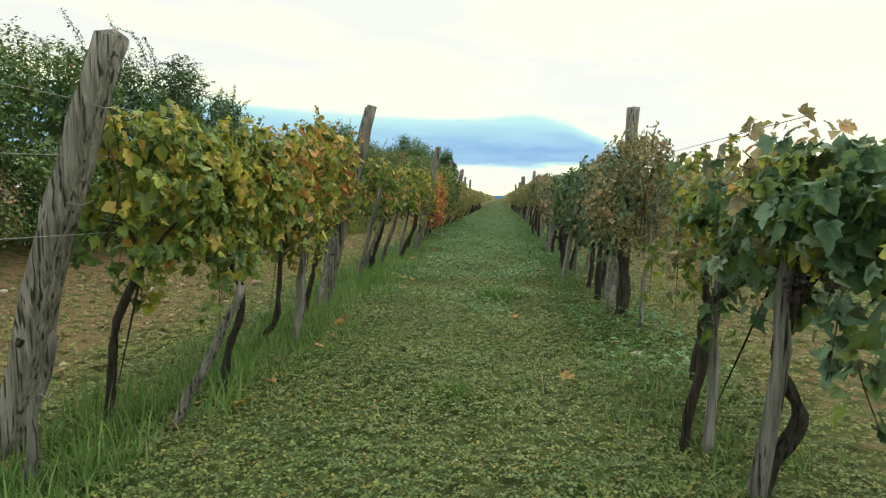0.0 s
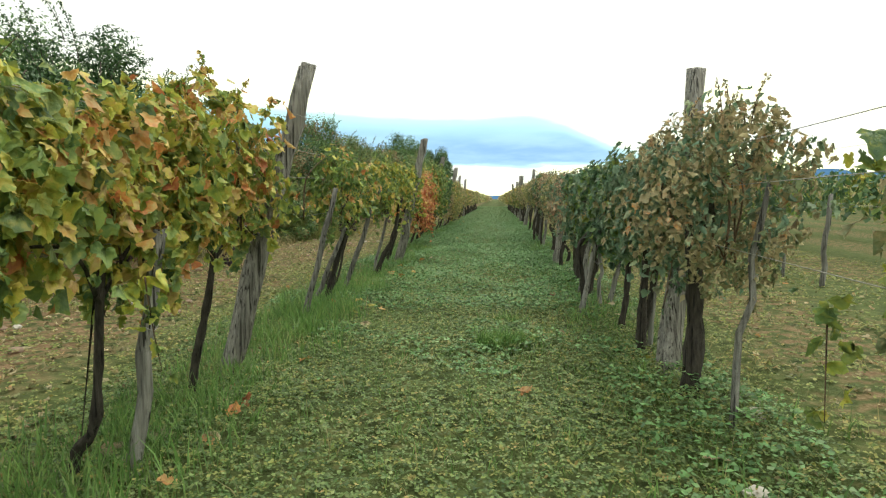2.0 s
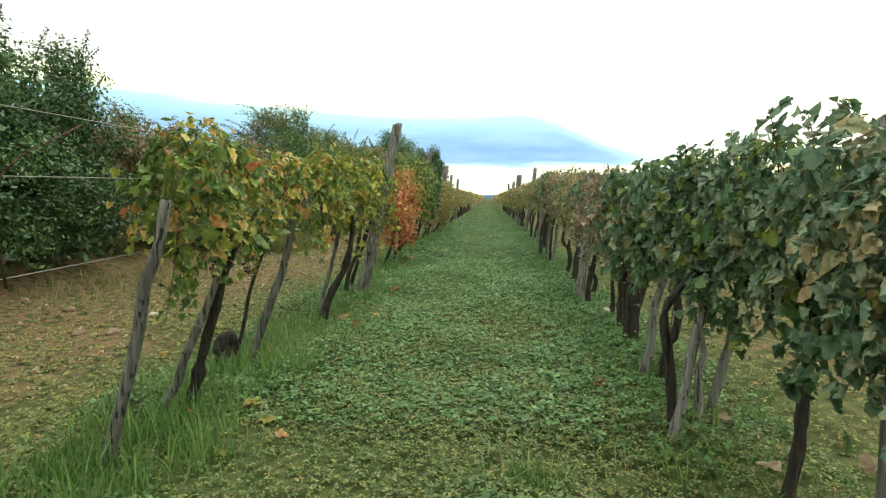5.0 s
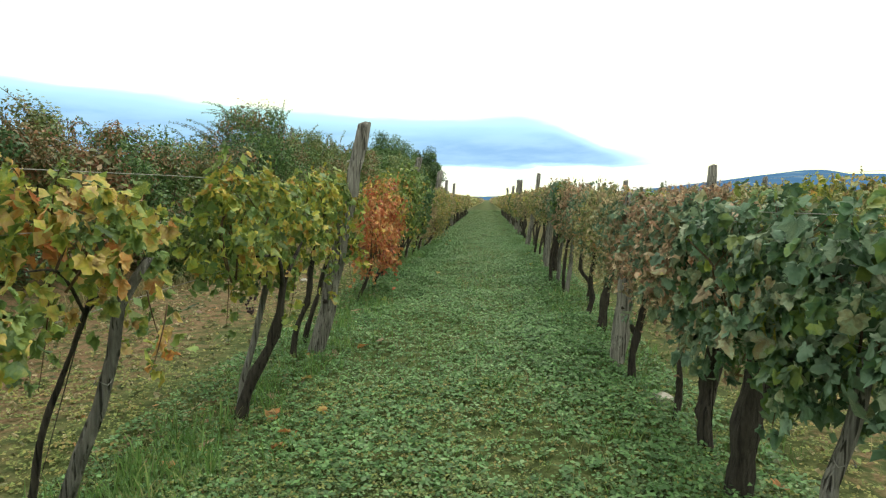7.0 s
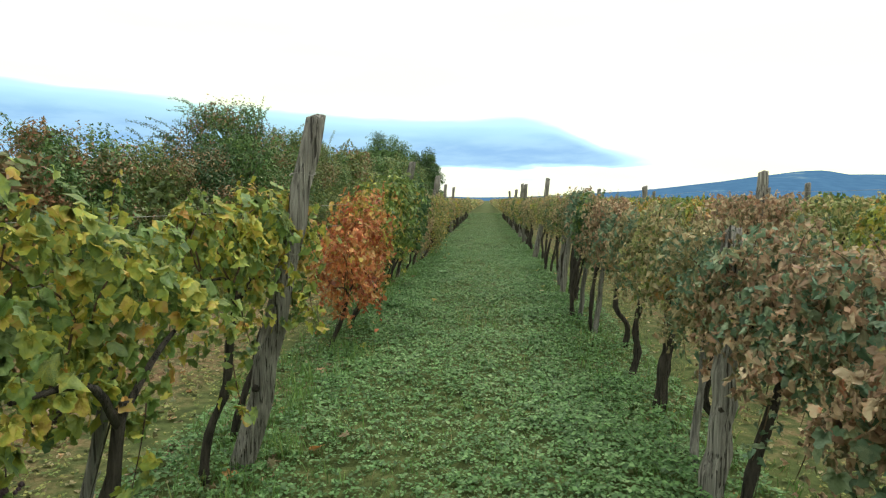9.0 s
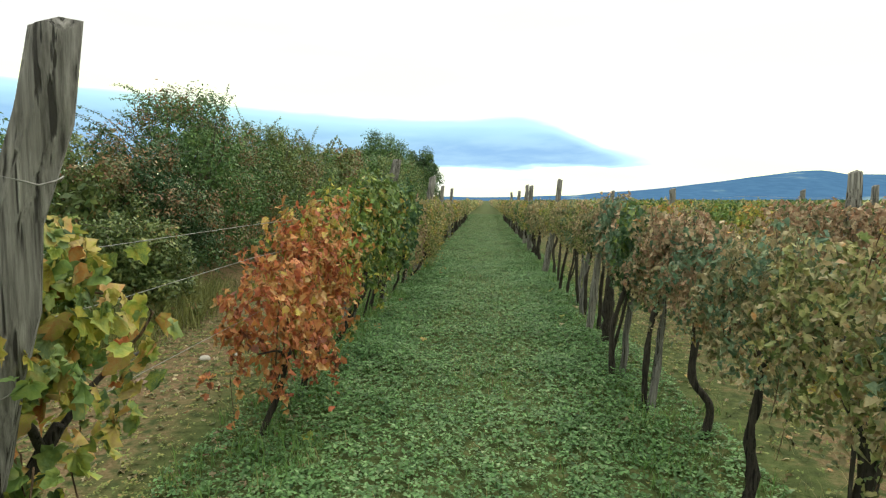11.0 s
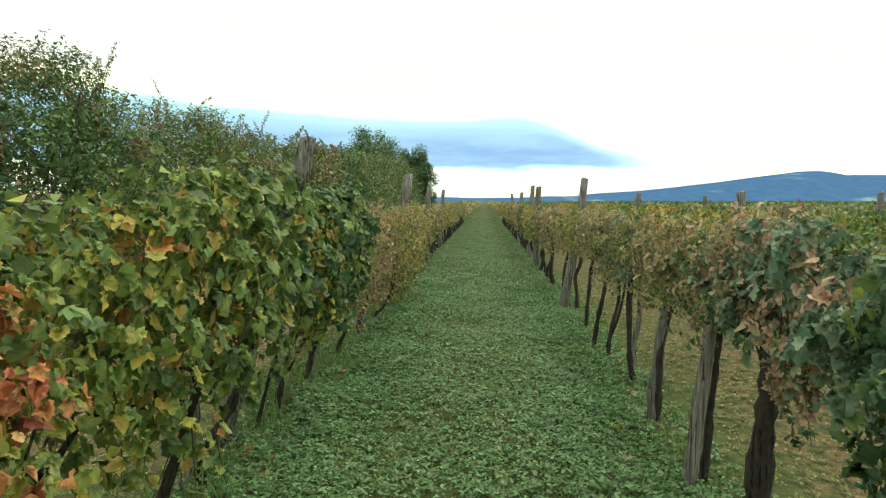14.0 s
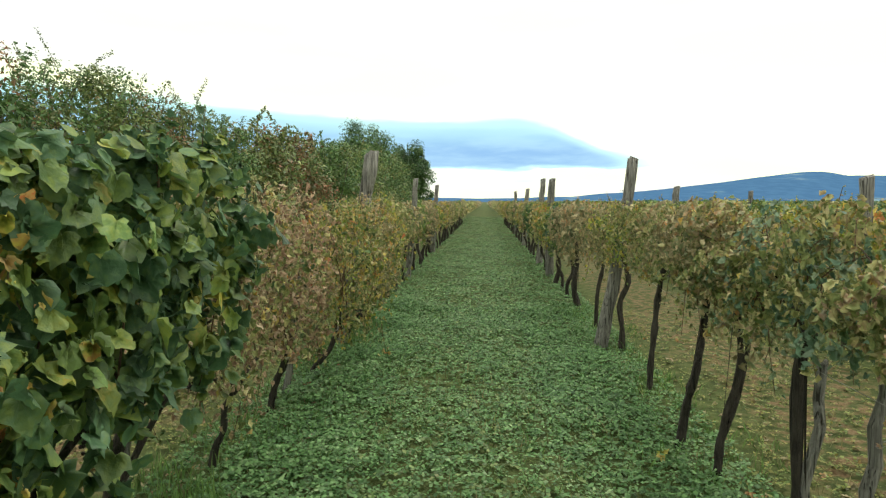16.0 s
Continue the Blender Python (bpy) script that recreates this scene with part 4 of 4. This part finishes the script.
# ---- hedge on the bank ----
def shrub(x, y, height, radius, colour, seed, count=4200, leaf=0.055, sprays=7, spray_leaves=84, squash=1.0, trunk=False, second=None, arcs=0):
    rng = np.random.default_rng(seed)
    gz = float(ground_height(x, y))
    ob = thing("tree" if trunk else "shrub", x, y, gz)
    stems = []
    ends = []
    for k in range(9 if not trunk else 14):
        a, tilt = rng.uniform(0, 6.28), rng.uniform(0.1, 0.9)
        e = np.array([math.cos(a) * radius * tilt * 0.8, math.sin(a) * radius * tilt * 0.9, height * rng.uniform(0.6, 0.95)])
        b = np.array([rng.normal(0, 0.12), rng.normal(0, 0.12), -0.05]) if not trunk else np.array([0, 0, height * rng.uniform(0.15, 0.5)])
        q = spline([b, 0.5 * (b + e) + rng.normal(0, 0.12 * radius, 3), e], 9)
        stems.append(tube(q, np.linspace(0.035, 0.008, 9) * (height / 3), 5, 0.1, rng))
        ends.append(e)
    if trunk:
        q = spline([(0, 0, -0.1), (rng.normal(0, 0.1), 0, height * 0.4), (rng.normal(0, 0.1), 0, height * 0.9)], 10)
        stems.append(tube(q, np.linspace(0.14, 0.03, 10), 8, 0.1, rng))
    for k, (v, q) in enumerate(stems):
        child("trunk" if trunk and k == len(stems) - 1 else "branch", mesh_from("branch", v, q, TWIG), ob)
    # clumps of leaves inside an uneven dome
    nc = 60 if trunk else 95
    a, u = rng.uniform(0, 6.28, nc), rng.uniform(0.12, 1.0, nc)
    rr = radius * (1 - (u * 0.92) ** 2.4) ** 0.5 * rng.uniform(0.55, 1.0, nc)
    cc = np.stack([np.cos(a) * rr * squash, np.sin(a) * rr, u * height], 1)
    which = rng.integers(0, nc, count)
    spread = radius * (rng.uniform(0.2, 0.4, nc) if trunk else rng.uniform(0.14, 0.31, nc))[which]
    off = unit(rng.normal(size=(count, 3))) * (spread * rng.uniform(0.25, 1.0, count) ** 0.6)[:, None]
    pos = cc[which] + off
    nrm = off / (spread[:, None] + 1e-6) + np.array([0, 0, 0.5]) + rng.normal(0, 0.5, (count, 3))
    keep = pos[:, 2] > 0.03
    pos, nrm, which = pos[keep], nrm[keep], which[keep]
    scale = np.full(len(pos), 1.0)
    heart = count // 6                             # larger shaded leaves fill the middle
    a, u = rng.uniform(0, 6.28, heart), rng.uniform(0.02, 0.84, heart)
    rr = 0.72 * radius * (1 - (u * 0.95) ** 2.4) ** 0.5 * rng.uniform(0, 1, heart) ** 0.5
    pos = np.concatenate([pos, np.stack([np.cos(a) * rr * squash, np.sin(a) * rr, u * height], 1)])
    nrm = np.concatenate([nrm, rng.normal(size=(heart, 3))])
    scale = np.concatenate([scale, np.full(heart, 2.1)])
    for k in range(sprays):                        # arching leafy sprays that break the outline
        a = rng.uniform(0, 6.28)
        b = np.array([math.cos(a) * radius * 0.5, math.sin(a) * radius * 0.5, height * rng.uniform(0.78, 0.94)])
        path = shoot_path(rng, b, rng.uniform(0.25, 1.0), rng.uniform(0.35, 1.05) * min(1.0, height / 3), rng.uniform(0.0, 0.4), 9)
        if k < arcs:                               # long wands that arch out over the bank
            q = np.linspace(0, 1, 9)[:, None]
            path = np.array([0.1, rng.normal(0, 0.5), 0.86 * height]) + np.array([-rng.uniform(0.7, 1.4), rng.normal(0, 0.4), 0]) * q ** 1.2 + np.array([0, 0, rng.uniform(0.8, 1.2)]) * q - np.array([0, 0, 0.35]) * q ** 3
        child("branch", mesh_from("branch", *tube(path, np.linspace(0.008, 0.003, 9), 4), TWIG), ob)
        f = np.repeat(np.linspace(0.1, 1, spray_leaves // 2), 2)
        n = len(f)
        at = np.stack([np.interp(f * 8, np.arange(9), path[:, c]) for c in range(3)], 1)
        pos = np.concatenate([pos, at + unit(rng.normal(size=(n, 3))) * (0.028 + 0.05 * rng.uniform(size=(n, 1)) * (1.1 - f[:, None]))])
        nrm = np.concatenate([nrm, rng.normal(size=(n, 3)) + np.array([0, 0, 0.6])])
        scale = np.concatenate([scale, 1.0 - 0.4 * f])
    m = len(pos)
    v, f = leaves(rng, pos, nrm, rng.normal(size=(m, 3)) + np.array([0, 0, -0.5]), leaf * rng.uniform(0.7, 1.5, m) * 1.7 * scale, OVAL, 0.25)
    deal = np.argsort(np.concatenate([which, np.zeros(m - len(which))]), kind="stable")   # each clump keeps one tint
    v = v.reshape(m, -1, 3)[deal].reshape(-1, 3)
    cut = (m if second is None else int(m * 0.7))
    k, t = len(OVAL[0]), len(OVAL[1])
    child("crown", mesh_from("crown", v[:cut * k], f[:cut * t], SHRUB[colour]), ob)
    if second:
        child("crown", mesh_from("crown", v[cut * k:], f[cut * t:] - cut * k, SHRUB[second]), ob)
    return ob


HEDGE = [  # x, y, height, radius, colour, second colour
    (-6.6, 3.0, 1.9, 1.4, "olive", "green"), (-6.5, 5.6, 2.0, 1.4, "olive", "russet"), (-6.6, 8.2, 2.7, 1.5, "green", "olive"), (-6.3, 10.4, 3.0, 1.6, "dark", "green"),
    (-6.2, 12.2, 2.75, 1.3, "dark", "green"), (-6.6, 14.0, 2.15, 1.2, "russet", "olive"), (-6.5, 15.7, 2.1, 1.3, "russet", "green"),
    (-6.6, 17.4, 2.1, 1.3, "green", "russet"), (-6.5, 19.0, 2.05, 1.3, "olive", "russet"), (-6.4, 20.7, 2.35, 1.4, "dark", "russet"),
    (-6.3, 22.4, 3.2, 1.5, "green", "russet"), (-6.5, 24.4, 3.0, 1.5, "green", "russet"), (-6.4, 26.4, 3.1, 1.5, "olive", "green"),
    (-6.3, 28.4, 3.0, 1.4, "olive", "russet"), (-6.5, 30.6, 3.0, 1.5, "green", "olive"), (-6.4, 33.2, 3.1, 1.6, "olive", "russet"),
    (-6.5, 36.2, 3.2, 1.7, "russet", "olive"), (-6.4, 39.5, 3.3, 1.8, "green", "olive"), (-6.5, 43.0, 3.4, 1.9, "olive", "green"), (-6.6, 47.0, 3.6, 2.0, "green", "olive"),
    (-6.6, 51.5, 3.8, 2.2, "olive", "green"), (-6.8, 56.5, 4.0, 2.3, "green", "olive"), (-5.2, 16.6, 0.9, 0.7, "olive", "green"), (-5.1, 18.4, 1.3, 0.8, "olive", None),
]
for i, (x, y, h, r, c, c2) in enumerate(HEDGE):
    ob = shrub(x, y, h, r, c, 600 + i, second=c2, count=(22000 if 7 < y < 13 else 17000) if y < 32 else 8000, leaf=0.034 if y < 32 else 0.058, sprays=16 if h > 2.3 else 8, arcs=7 if 20 < y < 25 else 0)
    tagged(ob, {"dark": "dense dark green hedge shrub on the bank", "green": "leafy green hedge shrub with arching sprays", "olive": "straggly olive-green hedge shrub on the bank",
                "russet": "hedge shrub turning russet on the bank"}[c], "shrub", "hedge shrubs")
for i, (x, y, h, r) in enumerate([(-8.9, 62.0, 6.4, 2.7), (-6.3, 66.0, 5.6, 1.8), (-11.8, 64.0, 5.2, 2.8)]):
    tagged(shrub(x, y, h, r, "green", 700 + i, count=24000, leaf=0.075, sprays=22, spray_leaves=40, trunk=True, second="dark"), "tall green tree rising behind the hedge's end", "tree", "distant trees")


# ---- ground cover ----
def clover(name, label, region, count, size, height, mat, seed, dense=None, clumps=0):
    """Three-leaflet clover plants strewn over a stretch of ground, in patches or round clump centres."""
    rng = np.random.default_rng(seed)
    x0, x1, y0, y1 = region
    x, y = rng.uniform(x0, x1, count), rng.uniform(y0, y1, count)
    if clumps:
        cx, cy, cr = rng.uniform(x0, x1, clumps), rng.uniform(y0, y1, clumps), rng.gamma(2.0, 0.11, clumps)
        k = rng.choice(clumps, count, p=cr / cr.sum())
        loose = rng.uniform(size=count) < 0.15
        x = np.where(loose, x, cx[k] + rng.normal(0, 1, count) * cr[k])
        y = np.where(loose, y, cy[k] + rng.normal(0, 1, count) * cr[k] * 1.4)
    patch = np.sin(2.3 * x + 1.1 * y) + np.sin(1.7 * y - 3.1 * x + 1) + np.sin(4.3 * y + 0.7 * x) * 0.7
    keep = rng.uniform(-5.5, 0.8, count) < patch if dense is None else rng.uniform(0, 1, count) < dense(x, y)
    x, y, patch = x[keep], y[keep], patch[keep]
    n = len(x)
    h = height * (0.5 + 0.25 * (patch + 1.5).clip(0, 3)) * rng.uniform(0.5, 1.2, n)
    c = np.stack([x, y, ground_height(x, y) + h], 1)
    a = rng.uniform(0, 6.28, n)
    ps, ns, ts = [], [], []
    for k in range(3):
        d = np.stack([np.cos(a + 2.09 * k), np.sin(a + 2.09 * k), rng.uniform(-0.1, 0.25, n)], 1)
        s = size * 0.55
        ps.append(c + d * s)
        ts.append(d)
        ns.append(np.array([0, 0, 1.0]) + rng.normal(0, 0.3, (n, 3)))
    shape = (np.array([(0, 0.5), (0.36, -0.1), (0, -0.5), (-0.36, -0.1)]), np.array([(0, 3, 1), (1, 3, 2)]))
    sz = np.tile(size * rng.uniform(0.7, 1.35, n), 3)
    v, f = leaves(rng, np.concatenate(ps), np.concatenate(ns), np.concatenate(ts), sz, shape, 0.25)
    tagged(new(name, mesh_from(name, v, f, mat)), label, "ground cover", kind="stuff")


def grass(name, label, xs, ys, count_per, length, mat, seed, spread=0.05, width=0.004, lean=0.35):
    """Blades in tufts at the given places."""
    rng = np.random.default_rng(seed)
    m = len(xs) * count_per
    x = np.repeat(xs, count_per) + rng.normal(0, spread, m)
    y = np.repeat(ys, count_per) + rng.normal(0, spread, m)
    ln = np.repeat(length * rng.uniform(0.6, 1.3, len(xs)), count_per) * rng.uniform(0.5, 1.1, m)
    b = np.stack([x, y, ground_height(x, y) - 0.005], 1)
    d = np.stack([rng.normal(0, lean, m), rng.normal(0, lean, m), np.ones(m)], 1)
    d = unit(d)
    a = rng.uniform(0, 6.28, m)
    s = np.stack([np.cos(a), np.sin(a), 0 * a], 1) * (width * rng.uniform(0.7, 1.4, m))[:, None]
    mid = b + d * (ln * 0.55)[:, None]
    tip = b + d * ln[:, None] + np.stack([d[:, 0], d[:, 1], 0 * a - 0.25], 1) * (ln * 0.35)[:, None]
    v = np.stack([b - s, b + s, mid + s * 0.8, mid - s * 0.8, tip], 1).reshape(-1, 3)
    k = (np.arange(m) * 5)[:, None, None]
    f = (np.array([(0, 1, 2), (0, 2, 3), (3, 2, 4)])[None] + k).reshape(-1, 3)
    tagged(new(name, mesh_from(name, v, f, mat)), label, "grass", kind="stuff")


clover("clover_carpet", "low olive-green clover covering the aisle's near end", (-2.3, 1.3, 0.8, 9.5), 52000, 0.0185, 0.055, CLOVER_OLIVE, 20)
clover("clover_carpet", "dense low clover covering the aisle between the vine rows", (-2.3, 1.3, 7.5, 27), 52000, 0.030, 0.06, CLOVER, 21)
clover("clover_carpet", "yellowing clover among the aisle's greener growth", (-2.6, 1.6, 0.8, 11), 26000, 0.018, 0.06, CLOVER_DRY, 22)
clover("clover_carpet", "thinning clover further along the aisle", (-2.2, 1.3, 23, 52), 38000, 0.034, 0.055, CLOVER, 41,
       dense=lambda x, y: np.clip((52 - y) / 26, 0, 1) * np.clip((y - 23) / 4, 0, 1))
clover("clover_clump", "lush taller clover in patches of the aisle", (-1.7, 0.9, 5.0, 27), 14000, 0.030, 0.075, CLOVER, 26,
       dense=lambda x, y: (np.sin(1.9 * x + 1.3 * y) * np.sin(2.3 * y - 1.1 * x) + 0.5 * np.sin(5 * y + 4 * x) > 0.25) * 1.0)
clover("clover_clump", "dark lush clover along the foot of the vines", (0.15, 0.95, 8.0, 27), 9000, 0.032, 0.09, CLOVER, 27)
clover("clover_clump", "dark lush weeds below the overhanging vines", (-1.95, -1.1, 12.5, 27), 12000, 0.032, 0.10, CLOVER, 29,
       dense=lambda x, y: np.clip((y - 12.5) / 5, 0, 1) * np.clip((-0.9 - x) * 1.6, 0.1, 1))
clover("tall_weeds", "leafy green weeds at the foot of a stake", (0.5, 1.2, 3.2, 5.4), 520, 0.03, 0.13, CLOVER, 28)
clover("far_clover", "clover and grass along the aisle's far stretch", (-2.2, 1.3, 27, 80), 14000, 0.042, 0.06, CLOVER, 23)
clover("far_clover", "yellowing clover and grass along the aisle's far stretch", (-1.6, 0.6, 16, 80), 20000, 0.036, 0.06, CLOVER_OLIVE, 30)
clover("sparse_weeds", "sparse dry weeds on the neighbouring aisle", (1.2, 6.0, 1.5, 28), 24000, 0.026, 0.04, CLOVER_DRY, 24, clumps=420)
clover("bank_weeds", "sparse weeds on the bare earth strip", (-5.6, -2.2, 2, 30), 30000, 0.024, 0.04, CLOVER_DRY, 25, clumps=380,
       dense=lambda x, y: np.clip(1.15 - np.abs(x + 2.2) * 0.3, 0.15, 1))


def leaf_litter(name, label, x0, x1, y0, y1, count, size, mat, seed):
    """Curled dead leaves lying flat on the soil."""
    rng = np.random.default_rng(seed)
    x, y = rng.uniform(x0, x1, count), rng.uniform(y0, y1, count)
    pos = np.stack([x, y, ground_height(x, y) + 0.012], 1)
    v, f = leaves(rng, pos, np.array([0, 0, 1.0]) + rng.normal(0, 0.35, (count, 3)), rng.normal(size=(count, 3)), size * rng.uniform(0.5, 1.3, count), CRISP, 0.5)
    tagged(new(name, mesh_from(name, v, f, mat)), label, "leaf litter", kind="stuff")


leaf_litter("leaf_litter", "dead brown vine leaves strewn on the bare earth strip", -5.4, -2.0, 3, 26, 5200, 0.055, LEAF["brown"], 51)
leaf_litter("leaf_litter", "dead rusty vine leaves strewn under the vines", -2.3, -1.5, 2, 27, 1500, 0.055, LEAF["rose"], 52)
leaf_litter("leaf_litter", "dead brown vine leaves strewn on the neighbouring aisle", 0.8, 4.5, 3, 27, 2400, 0.05, LEAF["brown"], 53)
_g = np.random.default_rng(31)
ys = np.concatenate([_g.uniform(1.2, 9.5, 640), _g.uniform(9.5, 27, 420)])
grass("tall_grass", "tall bright grass growing along the foot of the vines", np.array([row_left(v) for v in ys]) + _g.normal(0.02, 0.20, len(ys)), ys, 14, 0.20, GRASS, 32, width=0.0035, lean=0.22)
ys = _g.uniform(1.0, 27, 620)
grass("tall_grass", "dull grass growing along the foot of the vines", np.array([row_right(v) for v in ys]) + _g.normal(0, 0.22, len(ys)), ys, 10, 0.13, GRASS, 33, lean=0.3)
grass("grass_blades", "thin grass blades standing among the clover", _g.uniform(-1.6, 0.8, 2600), _g.uniform(1.0, 27, 2600), 5, 0.11, GRASS, 34, spread=0.03, width=0.0025)
grass("dry_stalks", "dry yellow grass stalks among the clover", _g.uniform(-2.2, 2.6, 1500), _g.uniform(1.0, 24, 1500), 3, 0.15, STRAW, 35, spread=0.04, width=0.0022)
for x, y, n, h in ((-0.05, 6.15, 46, 0.17), (-0.3, 3.0, 30, 0.12), (0.02, 7.0, 24, 0.12), (-0.2, 10.9, 22, 0.08)):
    k = np.random.default_rng(int(y * 100))
    grass("grass_tuft", "dark green tuft of grass in the aisle", x + k.normal(0, 0.09, n), y + k.normal(0, 0.07, n), 14, h, GRASS, int(y * 77), spread=0.03)
grass("bank_grass", "tall feathery olive grass at the foot of the hedge", _g.normal(-5.0, 0.35, 260), _g.uniform(16.4, 20.4, 260), 24, 0.55, RUSH, 38, spread=0.10, width=0.005, lean=0.38)
ys = _g.uniform(11, 27, 260)
grass("bank_grass", "rough grass at the foot of the hedge", _g.uniform(-5.4, -4.7, 260), ys, 16, 0.24, STRAW, 37, spread=0.09)


# ---- loose things on the ground ----
def stone(x, y, r, seed, mat, name, label):
    rng = np.random.default_rng(seed)
    bm = bmesh.new()
    bmesh.ops.create_icosphere(bm, subdivisions=2, radius=1)
    for v in bm.verts:
        v.co *= 1 + 0.3 * noise.noise(v.co * 1.3 + Vector((seed, 0, 0)))
        v.co = Vector((v.co.x * 1.25, v.co.y, v.co.z * 0.7)) * r
    me = bpy.data.meshes.new(name)
    bm.to_mesh(me)
    bm.free()
    me.materials.append(mat)
    ob = new(name, me)
    ob.location, ob.rotation_euler = (x, y, float(ground_height(x, y)) + 0.3 * r), (0, 0, rng.uniform(0, 6))
    return tagged(ob, label, "stone", "stones on the ground")


for i, (x, y, r) in enumerate([(0.98, 10.75, 0.07), (1.15, 4.88, 0.05), (0.84, 4.09, 0.045)]):
    stone(x, y, r, i + 1, STONE, "pale_stone", "pale limestone lying beside the vine row")
_s = np.random.default_rng(44)
for i in range(46):
    stone(_s.uniform(-5.6, -3.0), _s.uniform(4, 24), _s.uniform(0.02, 0.06), 20 + i, EARTH_STONE if i % 3 else STONE, "earth_stone", "small stone on the bare earth strip")

FALLEN = [(0.05, 5.02, "red"), (-1.3, 4.52, "red"), (-1.33, 9.95, "red"), (-1.25, 10.3, "gold"), (-1.3, 3.1, "red"), (-1.2, 2.6, "gold"), (-1.37, 9.75, "red"), (-1.1, 17.6, "gold")]
for i in range(90):
    y = _s.uniform(1.2, 24)
    FALLEN.append((row_left(y) + abs(_s.normal(0.25, 0.22)) if i % 3 else row_right(y) + _s.normal(0, 0.3), y, ["gold", "red", "brown", "rose"][i % 4]))
for i, (x, y, c) in enumerate(FALLEN):
    ob = new("fallen_leaf", LEAF_MESHES[i % 8])
    s = _s.uniform(0.06, 0.11)
    ob.matrix_basis = Matrix.Translation((x, y, float(ground_height(x, y)) + 0.06)) @ Euler((radians(-90) + _s.normal(0, 0.3), _s.normal(0, 0.3), _s.uniform(0, 6.28))).to_matrix().to_4x4() @ Matrix.Diagonal((s, s, s, 1))
    own_material(ob, LEAF[c])
    tagged(ob, {"gold": "fallen golden vine leaf lying on the clover", "red": "fallen red vine leaf lying on the clover", "brown": "fallen brown vine leaf lying on the clover",
                "rose": "fallen reddish-brown vine leaf lying on the clover"}[c], "leaf", "fallen leaves")
